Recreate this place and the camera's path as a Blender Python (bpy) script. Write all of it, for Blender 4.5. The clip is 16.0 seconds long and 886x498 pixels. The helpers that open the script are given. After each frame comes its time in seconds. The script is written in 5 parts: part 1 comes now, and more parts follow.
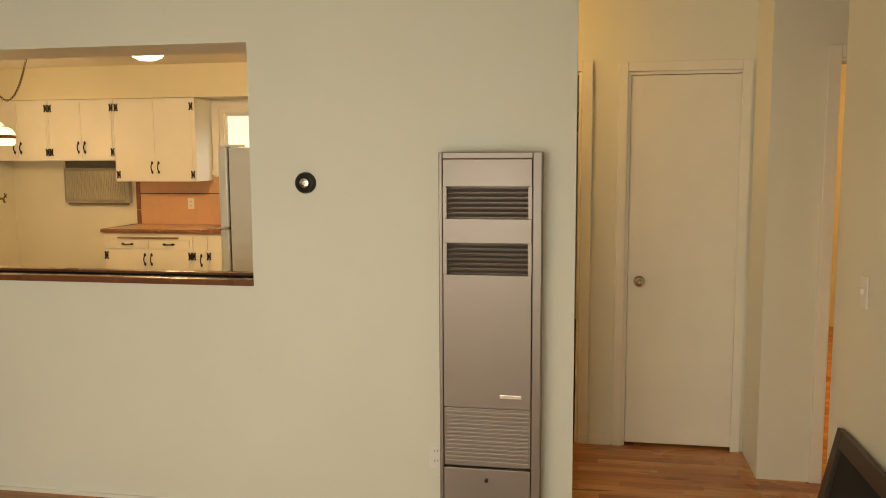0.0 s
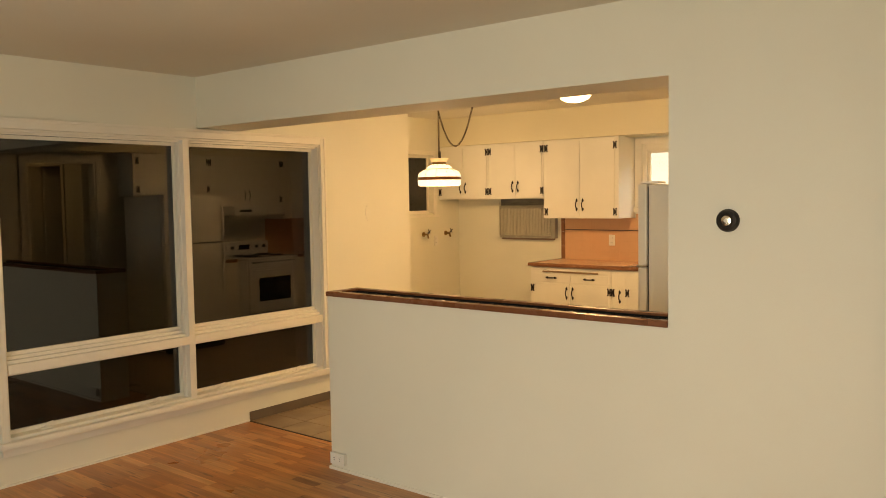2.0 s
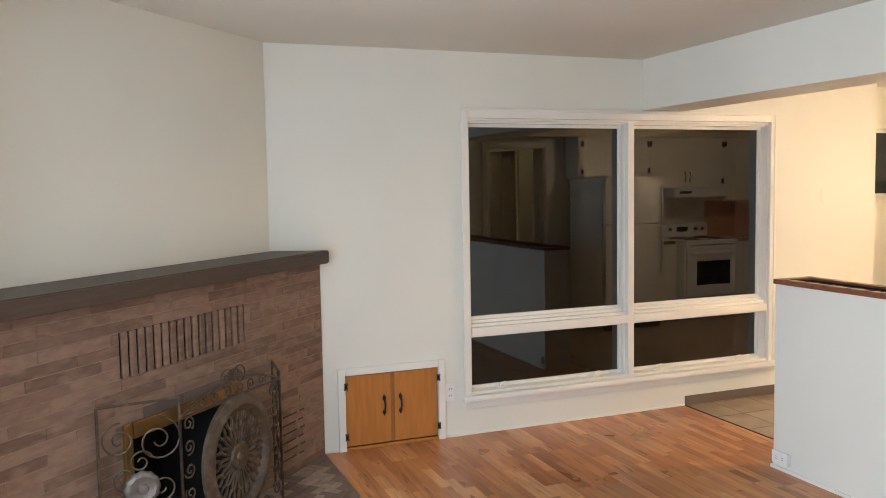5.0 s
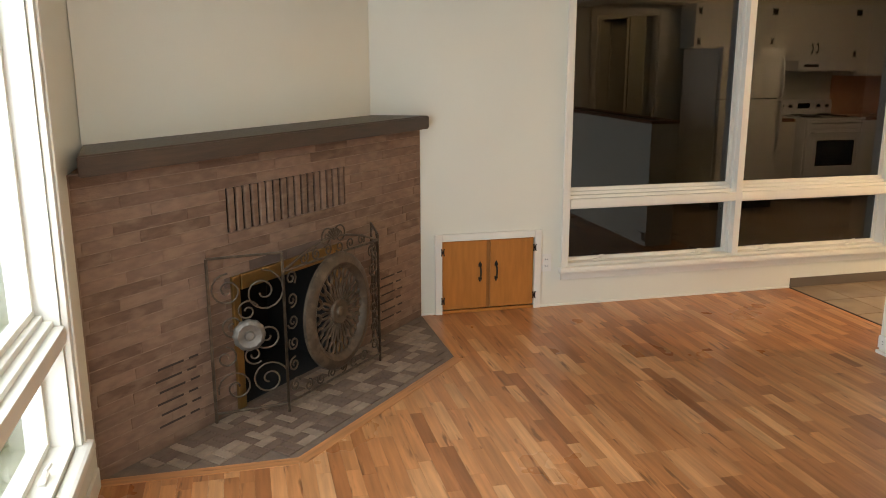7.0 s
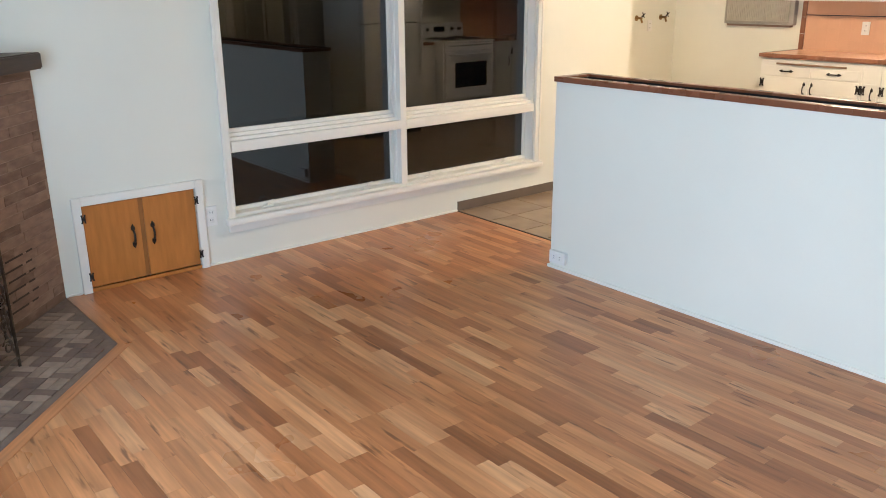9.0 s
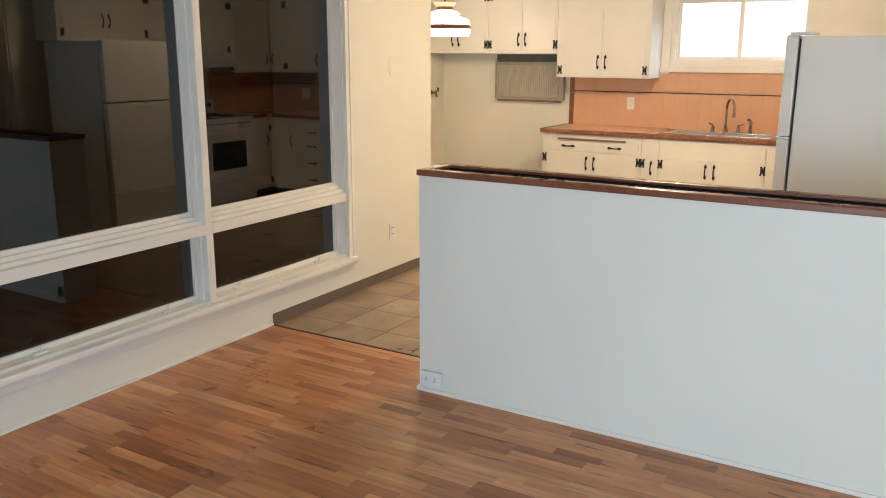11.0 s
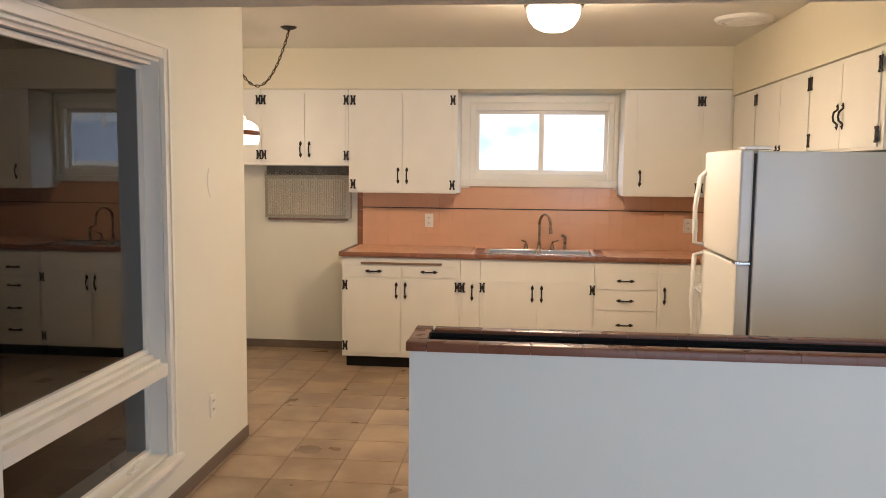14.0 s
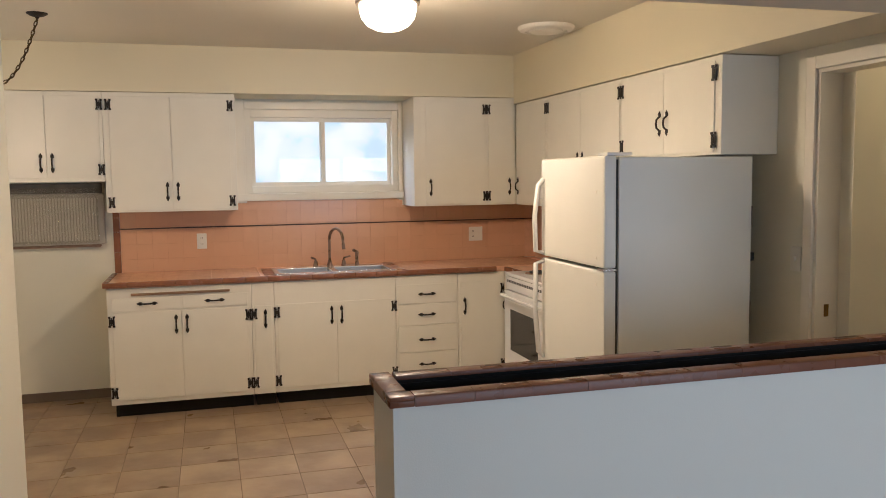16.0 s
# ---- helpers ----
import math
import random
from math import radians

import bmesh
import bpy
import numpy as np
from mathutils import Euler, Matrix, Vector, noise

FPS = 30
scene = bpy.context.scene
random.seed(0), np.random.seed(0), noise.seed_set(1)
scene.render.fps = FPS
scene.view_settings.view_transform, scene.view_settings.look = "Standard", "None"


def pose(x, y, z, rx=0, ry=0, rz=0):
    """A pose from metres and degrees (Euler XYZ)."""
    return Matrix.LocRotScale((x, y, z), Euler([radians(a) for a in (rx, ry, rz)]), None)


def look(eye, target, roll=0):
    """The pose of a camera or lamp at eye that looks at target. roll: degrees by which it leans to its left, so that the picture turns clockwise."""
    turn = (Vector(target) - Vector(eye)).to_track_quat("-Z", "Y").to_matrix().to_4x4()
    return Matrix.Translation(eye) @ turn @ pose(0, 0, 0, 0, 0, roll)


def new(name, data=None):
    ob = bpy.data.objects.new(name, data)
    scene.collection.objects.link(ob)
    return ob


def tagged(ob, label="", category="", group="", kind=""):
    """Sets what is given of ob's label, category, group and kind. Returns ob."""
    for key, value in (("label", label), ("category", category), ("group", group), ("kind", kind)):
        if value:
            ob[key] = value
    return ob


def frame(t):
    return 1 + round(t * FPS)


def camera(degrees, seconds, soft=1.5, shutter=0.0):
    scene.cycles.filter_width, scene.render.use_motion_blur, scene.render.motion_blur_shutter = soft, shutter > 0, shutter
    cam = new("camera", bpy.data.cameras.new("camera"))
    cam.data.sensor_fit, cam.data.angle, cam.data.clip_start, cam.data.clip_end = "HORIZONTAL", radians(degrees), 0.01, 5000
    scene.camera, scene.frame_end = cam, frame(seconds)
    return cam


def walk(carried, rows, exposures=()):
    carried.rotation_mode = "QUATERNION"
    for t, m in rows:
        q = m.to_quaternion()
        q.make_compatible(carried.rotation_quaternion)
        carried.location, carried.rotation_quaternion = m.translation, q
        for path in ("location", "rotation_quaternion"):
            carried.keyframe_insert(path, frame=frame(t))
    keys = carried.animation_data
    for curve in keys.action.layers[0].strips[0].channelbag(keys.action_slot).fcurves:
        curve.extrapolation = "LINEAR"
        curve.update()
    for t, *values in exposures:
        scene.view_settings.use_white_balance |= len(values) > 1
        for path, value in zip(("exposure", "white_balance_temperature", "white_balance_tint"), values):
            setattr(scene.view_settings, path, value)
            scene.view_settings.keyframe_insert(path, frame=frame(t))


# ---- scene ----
cam = camera(57.0, 16.0, 0.95)
PATH = [
    (0, (3.557, -3.382, 1.6), (3.21, -1.425, 1.373), -0.3),
    (0.5, (3.576, -3.283, 1.603), (2.841, -1.433, 1.412), -0.7),
    (1, (3.57, -3.253, 1.603), (2.547, -1.541, 1.448), -0.7),
    (1.5, (3.57, -3.243, 1.609), (2.423, -1.611, 1.468), -0.7),
    (2, (3.535, -3.266, 1.597), (2.275, -1.718, 1.471), -0.9),
    (2.5, (3.537, -3.285, 1.6), (2.179, -1.822, 1.475), -1.4),
    (3, (3.548, -3.275, 1.596), (2.074, -1.928, 1.47), -1.6),
    (3.5, (3.556, -3.278, 1.613), (1.965, -2.075, 1.469), -1.5),
    (4, (3.525, -3.295, 1.606), (1.826, -2.25, 1.452), -1.1),
    (4.5, (3.507, -3.303, 1.596), (1.716, -2.426, 1.44), -1.1),
    (5, (3.505, -3.304, 1.596), (1.644, -2.589, 1.443), -1.0),
    (5.2, (3.498, -3.308, 1.603), (1.614, -2.652, 1.447), -0.9),
    (7.3, (3.495, -3.28, 1.55), (-1.17, -2.094, 0.3075), -0.2),
    (7.5, (3.464, -3.299, 1.56), (1.61, -2.783, 1.018), 0.1),
    (8, (3.396, -3.242, 1.508), (1.628, -2.509, 0.928), 1.6),
    (8.5, (3.19, -3.25, 1.52), (1.605, -2.183, 0.929), 0.9),
    (9, (3.02, -3.204, 1.519), (1.537, -2.012, 0.903), -0.4),
    (9.2, (2.935, -3.197, 1.532), (1.487, -1.967, 0.903), -0.6),
    (11.3, (1.785, -3.052, 1.558), (0.908, -1.308, 1.127), 0.5),
    (11.5, (1.683, -3.025, 1.555), (0.886, -1.238, 1.139), 0.7),
    (12, (1.372, -2.963, 1.558), (0.801, -1.086, 1.17), 1.1),
    (12.5, (1.13, -2.843, 1.55), (0.641, -0.939, 1.181), 0.6),
    (13, (0.858, -2.651, 1.561), (0.404, -0.721, 1.295), 0.9),
    (13.5, (0.572, -2.5, 1.571), (0.214, -0.544, 1.353), 1.1),
    (14, (0.329, -2.34, 1.568), (0.132, -0.36, 1.369), 0.6),
    (14.5, (0.113, -2.164, 1.585), (-0.014, -0.177, 1.4), -0.0),
    (15, (-0.057, -2.047, 1.56), (-0.004, -0.055, 1.385), 0.2),
    (15.5, (-0.286, -1.973, 1.574), (0.005, -0.002, 1.401), -0.3),
    (16, (-0.403, -1.861, 1.575), (0.144, 0.055, 1.4), -0.7),
]
walk(cam, [(t, look(eye, aim, lean)) for t, eye, aim, lean in PATH],
     exposures=[(0.0, 0.0, 10500, 14), (0.8, -0.1, 10900, 16), (1.5, -0.02, 11300, 17), (3.0, 0.2, 9600, 18), (3.5, 0.34, 7400, 17), (5.0, 0.72, 6250, 18), (7.5, 0.46, 7300, 17), (8.0, 0.72, 6500, 17), (8.5, 0.74, 5850, 12), (9.0, 0.8, 5600, 13), (11.5, 0.3, 6150, 15), (13.0, 0.0, 6300, 19), (14.0, 0.06, 5950, 19), (14.5, -0.08, 6050, 19), (15.5, -0.2, 5850, 18), (16.0, -0.22, 5750, 16)])

# ---- world and lights ----
world = bpy.data.worlds.new("world")
scene.world = world
world.use_nodes = True
wn = world.node_tree
sky = wn.nodes.new("ShaderNodeTexSky")
sky.sky_type = "NISHITA"
sky.sun_disc = False
sky.sun_elevation, sky.sun_rotation = radians(45), radians(200)
sky.air_density, sky.dust_density = 1.0, 4.0
wn.links.new(sky.outputs[0], wn.nodes["Background"].inputs[0])
wn.nodes["Background"].inputs[1].default_value = 0.15

sun = new("sun", bpy.data.lights.new("sun", "SUN"))
sun.data.energy, sun.data.angle, sun.data.color = 4.5, radians(0.5), (1.0, 0.96, 0.9)
sun.matrix_world = look((0, 0, 0), (0.24, 0.66, -0.71))


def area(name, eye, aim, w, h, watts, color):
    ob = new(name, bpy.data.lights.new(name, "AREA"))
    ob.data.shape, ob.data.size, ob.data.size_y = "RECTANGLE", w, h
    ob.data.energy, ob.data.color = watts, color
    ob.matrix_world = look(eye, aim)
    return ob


def bulb(name, at, watts, color, radius=0.05):
    ob = new(name, bpy.data.lights.new(name, "POINT"))
    ob.data.energy, ob.data.color, ob.data.shadow_soft_size = watts, color, radius
    ob.location = at
    return ob


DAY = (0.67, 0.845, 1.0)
WARM = (1.0, 0.74, 0.45)
area("window_light_south", (2.19, -4.06, 1.15), (0.5, 0, -0.2), 2.75, 1.65, 93, DAY)
bulb("ceiling_bulb", (0.46, 2.08, 2.305), 30, WARM, 0.09)
down = area("ceiling_bulb_down", (0.46, 2.08, 2.274), (0.46, 2.0801, 0), 0.2, 0.2, 25, WARM)
down.data.shape = "DISK"
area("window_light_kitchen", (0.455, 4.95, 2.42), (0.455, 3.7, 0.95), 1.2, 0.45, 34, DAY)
bulb("pendant_bulb", (-1.72, 3.15, 1.80), 9.5, WARM, 0.04)
bulb("hall_bulb", (3.05, 0.62, 2.20), 6.5, (1.0, 0.70, 0.34), 0.05)
bulb("bedroom_bulb", (5.4, 2.2, 2.2), 40, (1.0, 0.6, 0.25), 0.1)


# ---- materials ----
def material(name, color, rough=0.6, metal=0.0, vary=0.0, scale=6.0, bump=0.0, bump_scale=80.0, spec=0.5,
             stretch=(1, 1, 1), piece=0.0, stain=None, stain_scale=2.0, stain_at=(0.5, 0.7), second=None, share_second=0.5):
    """Base colour with cloudy variation, optional stains, per-piece variation and fine relief, at real size."""
    m = bpy.data.materials.new(name)
    m.use_nodes = True
    nt = m.node_tree
    b = nt.nodes["Principled BSDF"]
    b.inputs["Roughness"].default_value = rough
    b.inputs["Metallic"].default_value = metal
    b.inputs["Specular IOR Level"].default_value = spec
    N, L = nt.nodes.new, nt.links.new
    co = N("ShaderNodeTexCoord")
    mp = N("ShaderNodeMapping")
    mp.inputs["Scale"].default_value = stretch
    L(co.outputs["Object"], mp.inputs[0])
    where = mp.outputs[0]
    rnd = None
    if piece:
        oi, ge = N("ShaderNodeObjectInfo"), N("ShaderNodeNewGeometry")
        add = N("ShaderNodeMath"); add.operation = "ADD"
        L(oi.outputs["Random"], add.inputs[0]); L(ge.outputs["Random Per Island"], add.inputs[1])
        fr = N("ShaderNodeMath"); fr.operation = "FRACT"
        L(add.outputs[0], fr.inputs[0])
        rnd = fr.outputs[0]
        off = N("ShaderNodeVectorMath"); off.operation = "ADD"
        sc = N("ShaderNodeMath"); sc.operation = "MULTIPLY"; sc.inputs[1].default_value = 57.0
        L(rnd, sc.inputs[0]); L(where, off.inputs[0]); L(sc.outputs[0], off.inputs[1])
        where = off.outputs[0]
    no = N("ShaderNodeTexNoise")
    no.inputs["Scale"].default_value, no.inputs["Detail"].default_value = scale, 6
    L(where, no.inputs["Vector"])
    hs = N("ShaderNodeHueSaturation")
    hs.inputs["Color"].default_value = (*color, 1)
    mr = N("ShaderNodeMapRange")
    mr.inputs[1].default_value, mr.inputs[2].default_value = 0.25, 0.75
    mr.inputs[3].default_value, mr.inputs[4].default_value = 1 - vary, 1 + vary
    L(no.outputs[0], mr.inputs[0])
    val = mr.outputs[0]
    if piece:
        pr = N("ShaderNodeMapRange")
        pr.inputs[3].default_value, pr.inputs[4].default_value = 1 - piece, 1 + piece
        L(rnd, pr.inputs[0])
        mu = N("ShaderNodeMath"); mu.operation = "MULTIPLY"
        L(val, mu.inputs[0]); L(pr.outputs[0], mu.inputs[1])
        val = mu.outputs[0]
        sa = N("ShaderNodeMapRange")
        sa.inputs[3].default_value, sa.inputs[4].default_value = 1 + 0.05 * piece, 1 - 0.35 * piece
        L(rnd, sa.inputs[0]); L(sa.outputs[0], hs.inputs["Saturation"])
    L(val, hs.inputs["Value"])
    if second:
        pick, two = N("ShaderNodeMath"), N("ShaderNodeMix")
        pick.operation, pick.inputs[1].default_value = "LESS_THAN", share_second
        two.data_type = "RGBA"
        two.inputs[6].default_value, two.inputs[7].default_value = (*color, 1), (*second, 1)
        L(rnd, pick.inputs[0]); L(pick.outputs[0], two.inputs[0]); L(two.outputs[2], hs.inputs["Color"])
    col = hs.outputs[0]
    if stain:
        st = N("ShaderNodeTexNoise")
        st.inputs["Scale"].default_value, st.inputs["Detail"].default_value = stain_scale, 5
        L(where, st.inputs["Vector"])
        sr = N("ShaderNodeMapRange")
        sr.inputs[1].default_value, sr.inputs[2].default_value = stain_at
        L(st.outputs[0], sr.inputs[0])
        mx = N("ShaderNodeMix"); mx.data_type = "RGBA"
        L(sr.outputs[0], mx.inputs[0]); L(col, mx.inputs[6])
        mx.inputs[7].default_value = (*stain, 1)
        col = mx.outputs[2]
    L(col, b.inputs["Base Color"])
    rr = N("ShaderNodeMapRange")
    rr.inputs[3].default_value, rr.inputs[4].default_value = max(0.03, rough - 0.08), min(1, rough + 0.08)
    L(no.outputs[0], rr.inputs[0]); L(rr.outputs[0], b.inputs["Roughness"])
    if bump:
        bn = N("ShaderNodeTexNoise")
        bn.inputs["Scale"].default_value, bn.inputs["Detail"].default_value = bump_scale, 4
        L(where, bn.inputs["Vector"])
        bp = N("ShaderNodeBump")
        bp.inputs["Strength"].default_value, bp.inputs["Distance"].default_value = bump, 0.004
        L(bn.outputs[0], bp.inputs["Height"]); L(bp.outputs[0], b.inputs["Normal"])
    return m


def glow(name, color, strength):
    m = bpy.data.materials.new(name)
    m.use_nodes = True
    b = m.node_tree.nodes["Principled BSDF"]
    b.inputs["Base Color"].default_value = (*color, 1)
    b.inputs["Emission Color"].default_value = (*color, 1)
    b.inputs["Emission Strength"].default_value = strength
    b.inputs["Roughness"].default_value = 0.3
    return m


def glass(name, gain=1.0, tint=0.98, wrinkle=0.0):
    """Thin pane: straight transmission, with a sharp reflection that grows towards grazing angles."""
    m = bpy.data.materials.new(name)
    m.use_nodes = True
    nt = m.node_tree
    nt.nodes.remove(nt.nodes["Principled BSDF"])
    N, L = nt.nodes.new, nt.links.new
    clear, shine, mix = N("ShaderNodeBsdfTransparent"), N("ShaderNodeBsdfGlossy"), N("ShaderNodeMixShader")
    clear.inputs[0].default_value = (tint, tint, 0.98 * tint, 1)
    shine.inputs["Roughness"].default_value = 0.0
    lw = N("ShaderNodeLayerWeight")
    lw.inputs["Blend"].default_value = 0.5
    power = N("ShaderNodeMath"); power.operation = "POWER"; power.inputs[1].default_value = 5.0
    fac = N("ShaderNodeMath"); fac.operation = "MULTIPLY_ADD"
    fac.inputs[1].default_value, fac.inputs[2].default_value = 0.95 * gain, 0.042 * gain
    fac.use_clamp = True
    L(lw.outputs["Facing"], power.inputs[0]); L(power.outputs[0], fac.inputs[0]); L(fac.outputs[0], mix.inputs[0])
    if wrinkle:
        nz, bp = N("ShaderNodeTexNoise"), N("ShaderNodeBump")
        nz.inputs["Scale"].default_value, nz.inputs["Detail"].default_value = 14.0, 3
        bp.inputs["Strength"].default_value, bp.inputs["Distance"].default_value = wrinkle, 0.02
        L(nz.outputs[0], bp.inputs["Height"]); L(bp.outputs[0], shine.inputs["Normal"])
        shine.inputs["Roughness"].default_value = 0.12
    L(clear.outputs[0], mix.inputs[1]); L(shine.outputs[0], mix.inputs[2])
    L(mix.outputs[0], nt.nodes["Material Output"].inputs[0])
    return m


def oak(name):
    """Strip oak: each strip takes its own tone, with long grain, dark mineral streaks and a worn satin finish."""
    m = bpy.data.materials.new(name)
    m.use_nodes = True
    nt = m.node_tree
    N, L = nt.nodes.new, nt.links.new
    b = nt.nodes["Principled BSDF"]
    oi, ge, co = N("ShaderNodeObjectInfo"), N("ShaderNodeNewGeometry"), N("ShaderNodeTexCoord")
    add, fr = N("ShaderNodeMath"), N("ShaderNodeMath")
    add.operation, fr.operation = "ADD", "FRACT"
    L(oi.outputs["Random"], add.inputs[0]); L(ge.outputs["Random Per Island"], add.inputs[1]); L(add.outputs[0], fr.inputs[0])
    ramp = N("ShaderNodeValToRGB")
    tones = [(0.0, (0.28, 0.102, 0.036)), (0.12, (0.39, 0.150, 0.054)), (0.45, (0.475, 0.198, 0.074)), (0.8, (0.545, 0.245, 0.098)), (1.0, (0.62, 0.32, 0.145))]
    while len(ramp.color_ramp.elements) < len(tones):
        ramp.color_ramp.elements.new(0.5)
    for e, (at, c) in zip(ramp.color_ramp.elements, tones):
        e.position, e.color = at, (*c, 1)
    L(fr.outputs[0], ramp.inputs[0])
    sc, off = N("ShaderNodeMath"), N("ShaderNodeVectorMath")
    sc.operation, off.operation = "MULTIPLY", "ADD"
    sc.inputs[1].default_value = 61.0
    L(fr.outputs[0], sc.inputs[0]); L(co.outputs["Object"], off.inputs[0]); L(sc.outputs[0], off.inputs[1])

    def noise(stretch, scale, detail, lo, hi, a, b_, source):
        mp, nz, mr = N("ShaderNodeMapping"), N("ShaderNodeTexNoise"), N("ShaderNodeMapRange")
        mp.inputs["Scale"].default_value = stretch
        nz.inputs["Scale"].default_value, nz.inputs["Detail"].default_value = scale, detail
        for k, v in zip((1, 2, 3, 4), (lo, hi, a, b_)):
            mr.inputs[k].default_value = v
        L(source, mp.inputs[0]); L(mp.outputs[0], nz.inputs["Vector"]); L(nz.outputs[0], mr.inputs[0])
        return mr.outputs[0]

    grain = noise((1, 16, 16), 3.0, 7, 0.3, 0.7, 0.80, 1.18, off.outputs[0])
    broad = noise((1, 3, 3), 2.2, 3, 0.3, 0.7, 0.86, 1.14, off.outputs[0])
    both = N("ShaderNodeMath"); both.operation = "MULTIPLY"
    L(grain, both.inputs[0]); L(broad, both.inputs[1])
    hs = N("ShaderNodeHueSaturation")
    L(ramp.outputs[0], hs.inputs["Color"]); L(both.outputs[0], hs.inputs["Value"])
    streak = noise((1.1, 9, 9), 3.4, 5, 0.615, 0.70, 0.0, 0.85, off.outputs[0])
    mx = N("ShaderNodeMix"); mx.data_type = "RGBA"
    mx.inputs[7].default_value = (0.165, 0.062, 0.022, 1)
    L(streak, mx.inputs[0]); L(hs.outputs[0], mx.inputs[6]); L(mx.outputs[2], b.inputs["Base Color"])
    L(noise((1, 1, 1), 1.7, 4, 0.3, 0.7, 0.24, 0.40, co.outputs["Object"]), b.inputs["Roughness"])
    b.inputs["Specular IOR Level"].default_value = 0.4
    bp = N("ShaderNodeBump")
    bp.inputs["Strength"].default_value, bp.inputs["Distance"].default_value = 0.06, 0.003
    L(grain, bp.inputs["Height"]); L(bp.outputs[0], b.inputs["Normal"])
    return m


PAINT = material("wall_paint", (0.75, 0.735, 0.632), 0.5, vary=0.03, scale=1.5, bump=0.12, bump_scale=240)
CREAM = material("cream_paint", (0.74, 0.685, 0.52), 0.5, vary=0.03, scale=1.5, bump=0.12, bump_scale=240)
CEIL = material("ceiling_paint", (0.70, 0.67, 0.58), 0.75, vary=0.03, scale=1.2, bump=0.15, bump_scale=200)
TRIM = material("white_trim_paint", (0.80, 0.765, 0.675), 0.35, vary=0.03, scale=5, bump=0.02, bump_scale=60)
CAB = material("cabinet_paint", (0.78, 0.76, 0.69), 0.38, vary=0.03, scale=4, bump=0.05, bump_scale=50)
IRON = material("black_iron", (0.020, 0.015, 0.012), 0.5, 0.3, vary=0.2, scale=30, bump=0.3, bump_scale=150)
OAK = oak("oak_strip")
OAK_GAP = material("floor_joint", (0.13, 0.055, 0.022), 0.8, vary=0.2)
TILE = material("floor_tile", (0.250, 0.172, 0.105), 0.30, vary=0.26, scale=3.2, piece=0.05, bump=0.2, bump_scale=24,
                stain=(0.42, 0.315, 0.205), stain_scale=3.4, stain_at=(0.40, 0.74))
GROUT = material("grout", (0.185, 0.127, 0.085), 0.9, vary=0.2, scale=30)
BRICK = material("roman_brick", (0.192, 0.112, 0.072), 0.85, vary=0.20, scale=14, stretch=(1, 1, 3), piece=0.25, bump=0.6, bump_scale=70,
                 stain=(0.265, 0.178, 0.122), stain_scale=7, stain_at=(0.48, 0.80))
MORTAR = material("brick_mortar", (0.26, 0.178, 0.128), 0.95, vary=0.25, scale=20, bump=0.6, bump_scale=120)
HEARTH = material("hearth_brick", (0.140, 0.086, 0.058), 0.7, vary=0.28, scale=16, piece=0.22, bump=0.4, bump_scale=80, second=(0.32, 0.228, 0.162), share_second=0.52)
HEARTHBED = material("hearth_mortar", (0.175, 0.122, 0.088), 0.95, vary=0.25, scale=20, bump=0.6, bump_scale=120)
MANTEL = material("dark_mantel_wood", (0.050, 0.030, 0.020), 0.45, vary=0.4, scale=6, stretch=(1, 12, 12), bump=0.25, bump_scale=40)
# near-black for the firebox soot and for painted shade between the vent bricks
SOOT_SHADE = material("soot_and_vent_shade", (0.012, 0.011, 0.010), 0.95, vary=0.3, scale=8, bump=0.4)
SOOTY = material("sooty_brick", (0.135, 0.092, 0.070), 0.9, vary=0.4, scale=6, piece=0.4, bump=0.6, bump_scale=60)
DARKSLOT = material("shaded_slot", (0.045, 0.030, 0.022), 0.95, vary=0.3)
AGED = material("aged_brass", (0.10, 0.065, 0.03), 0.45, 0.85, vary=0.3, scale=20, bump=0.2, bump_scale=120)
BRASS = material("worn_brass", (0.28, 0.165, 0.055), 0.42, 0.9, vary=0.25, scale=12)
BRONZE = material("antique_bronze", (0.080, 0.056, 0.036), 0.5, 0.5, vary=0.35, scale=20, bump=0.35, bump_scale=120,
                  stain=(0.19, 0.145, 0.098), stain_scale=18, stain_at=(0.5, 0.8))
PLY = material("varnished_plywood", (0.46, 0.175, 0.038), 0.32, vary=0.16, scale=5, stretch=(7, 7, 1), bump=0.04, bump_scale=60)
CAPT = material("brown_glazed_tile", (0.195, 0.072, 0.034), 0.28, vary=0.14, scale=6, piece=0.08, spec=0.2)
PINK = material("salmon_tile", (0.67, 0.395, 0.250), 0.22, vary=0.02, scale=9, piece=0.010)
PINKG = material("salmon_grout", (0.65, 0.382, 0.243), 0.7, vary=0.1, scale=20)
BROWNT = material("brown_edge_tile", (0.24, 0.098, 0.05), 0.25, vary=0.12, scale=14, piece=0.06)
FRIDGE = material("white_enamel", (0.73, 0.73, 0.685), 0.32, vary=0.02, scale=3, bump=0.08, bump_scale=300)
ENAMEL = material("stove_enamel", (0.78, 0.78, 0.76), 0.2, vary=0.02)
BLACKG = material("oven_glass", (0.015, 0.015, 0.017), 0.06)
RUBBER = material("dark_rubber", (0.03, 0.03, 0.03), 0.7, vary=0.2)
STEEL = material("brushed_steel", (0.72, 0.72, 0.71), 0.2, 0.95, vary=0.01, scale=3)
# rougher steel, darkened so the sink bowls look shaded below the rim
BOWL = material("shaded_bowl_steel", (0.40, 0.40, 0.39), 0.32, 0.9, vary=0.08, scale=5)
FAUCET = material("bronze_faucet", (0.30, 0.215, 0.16), 0.28, 0.9, vary=0.15)
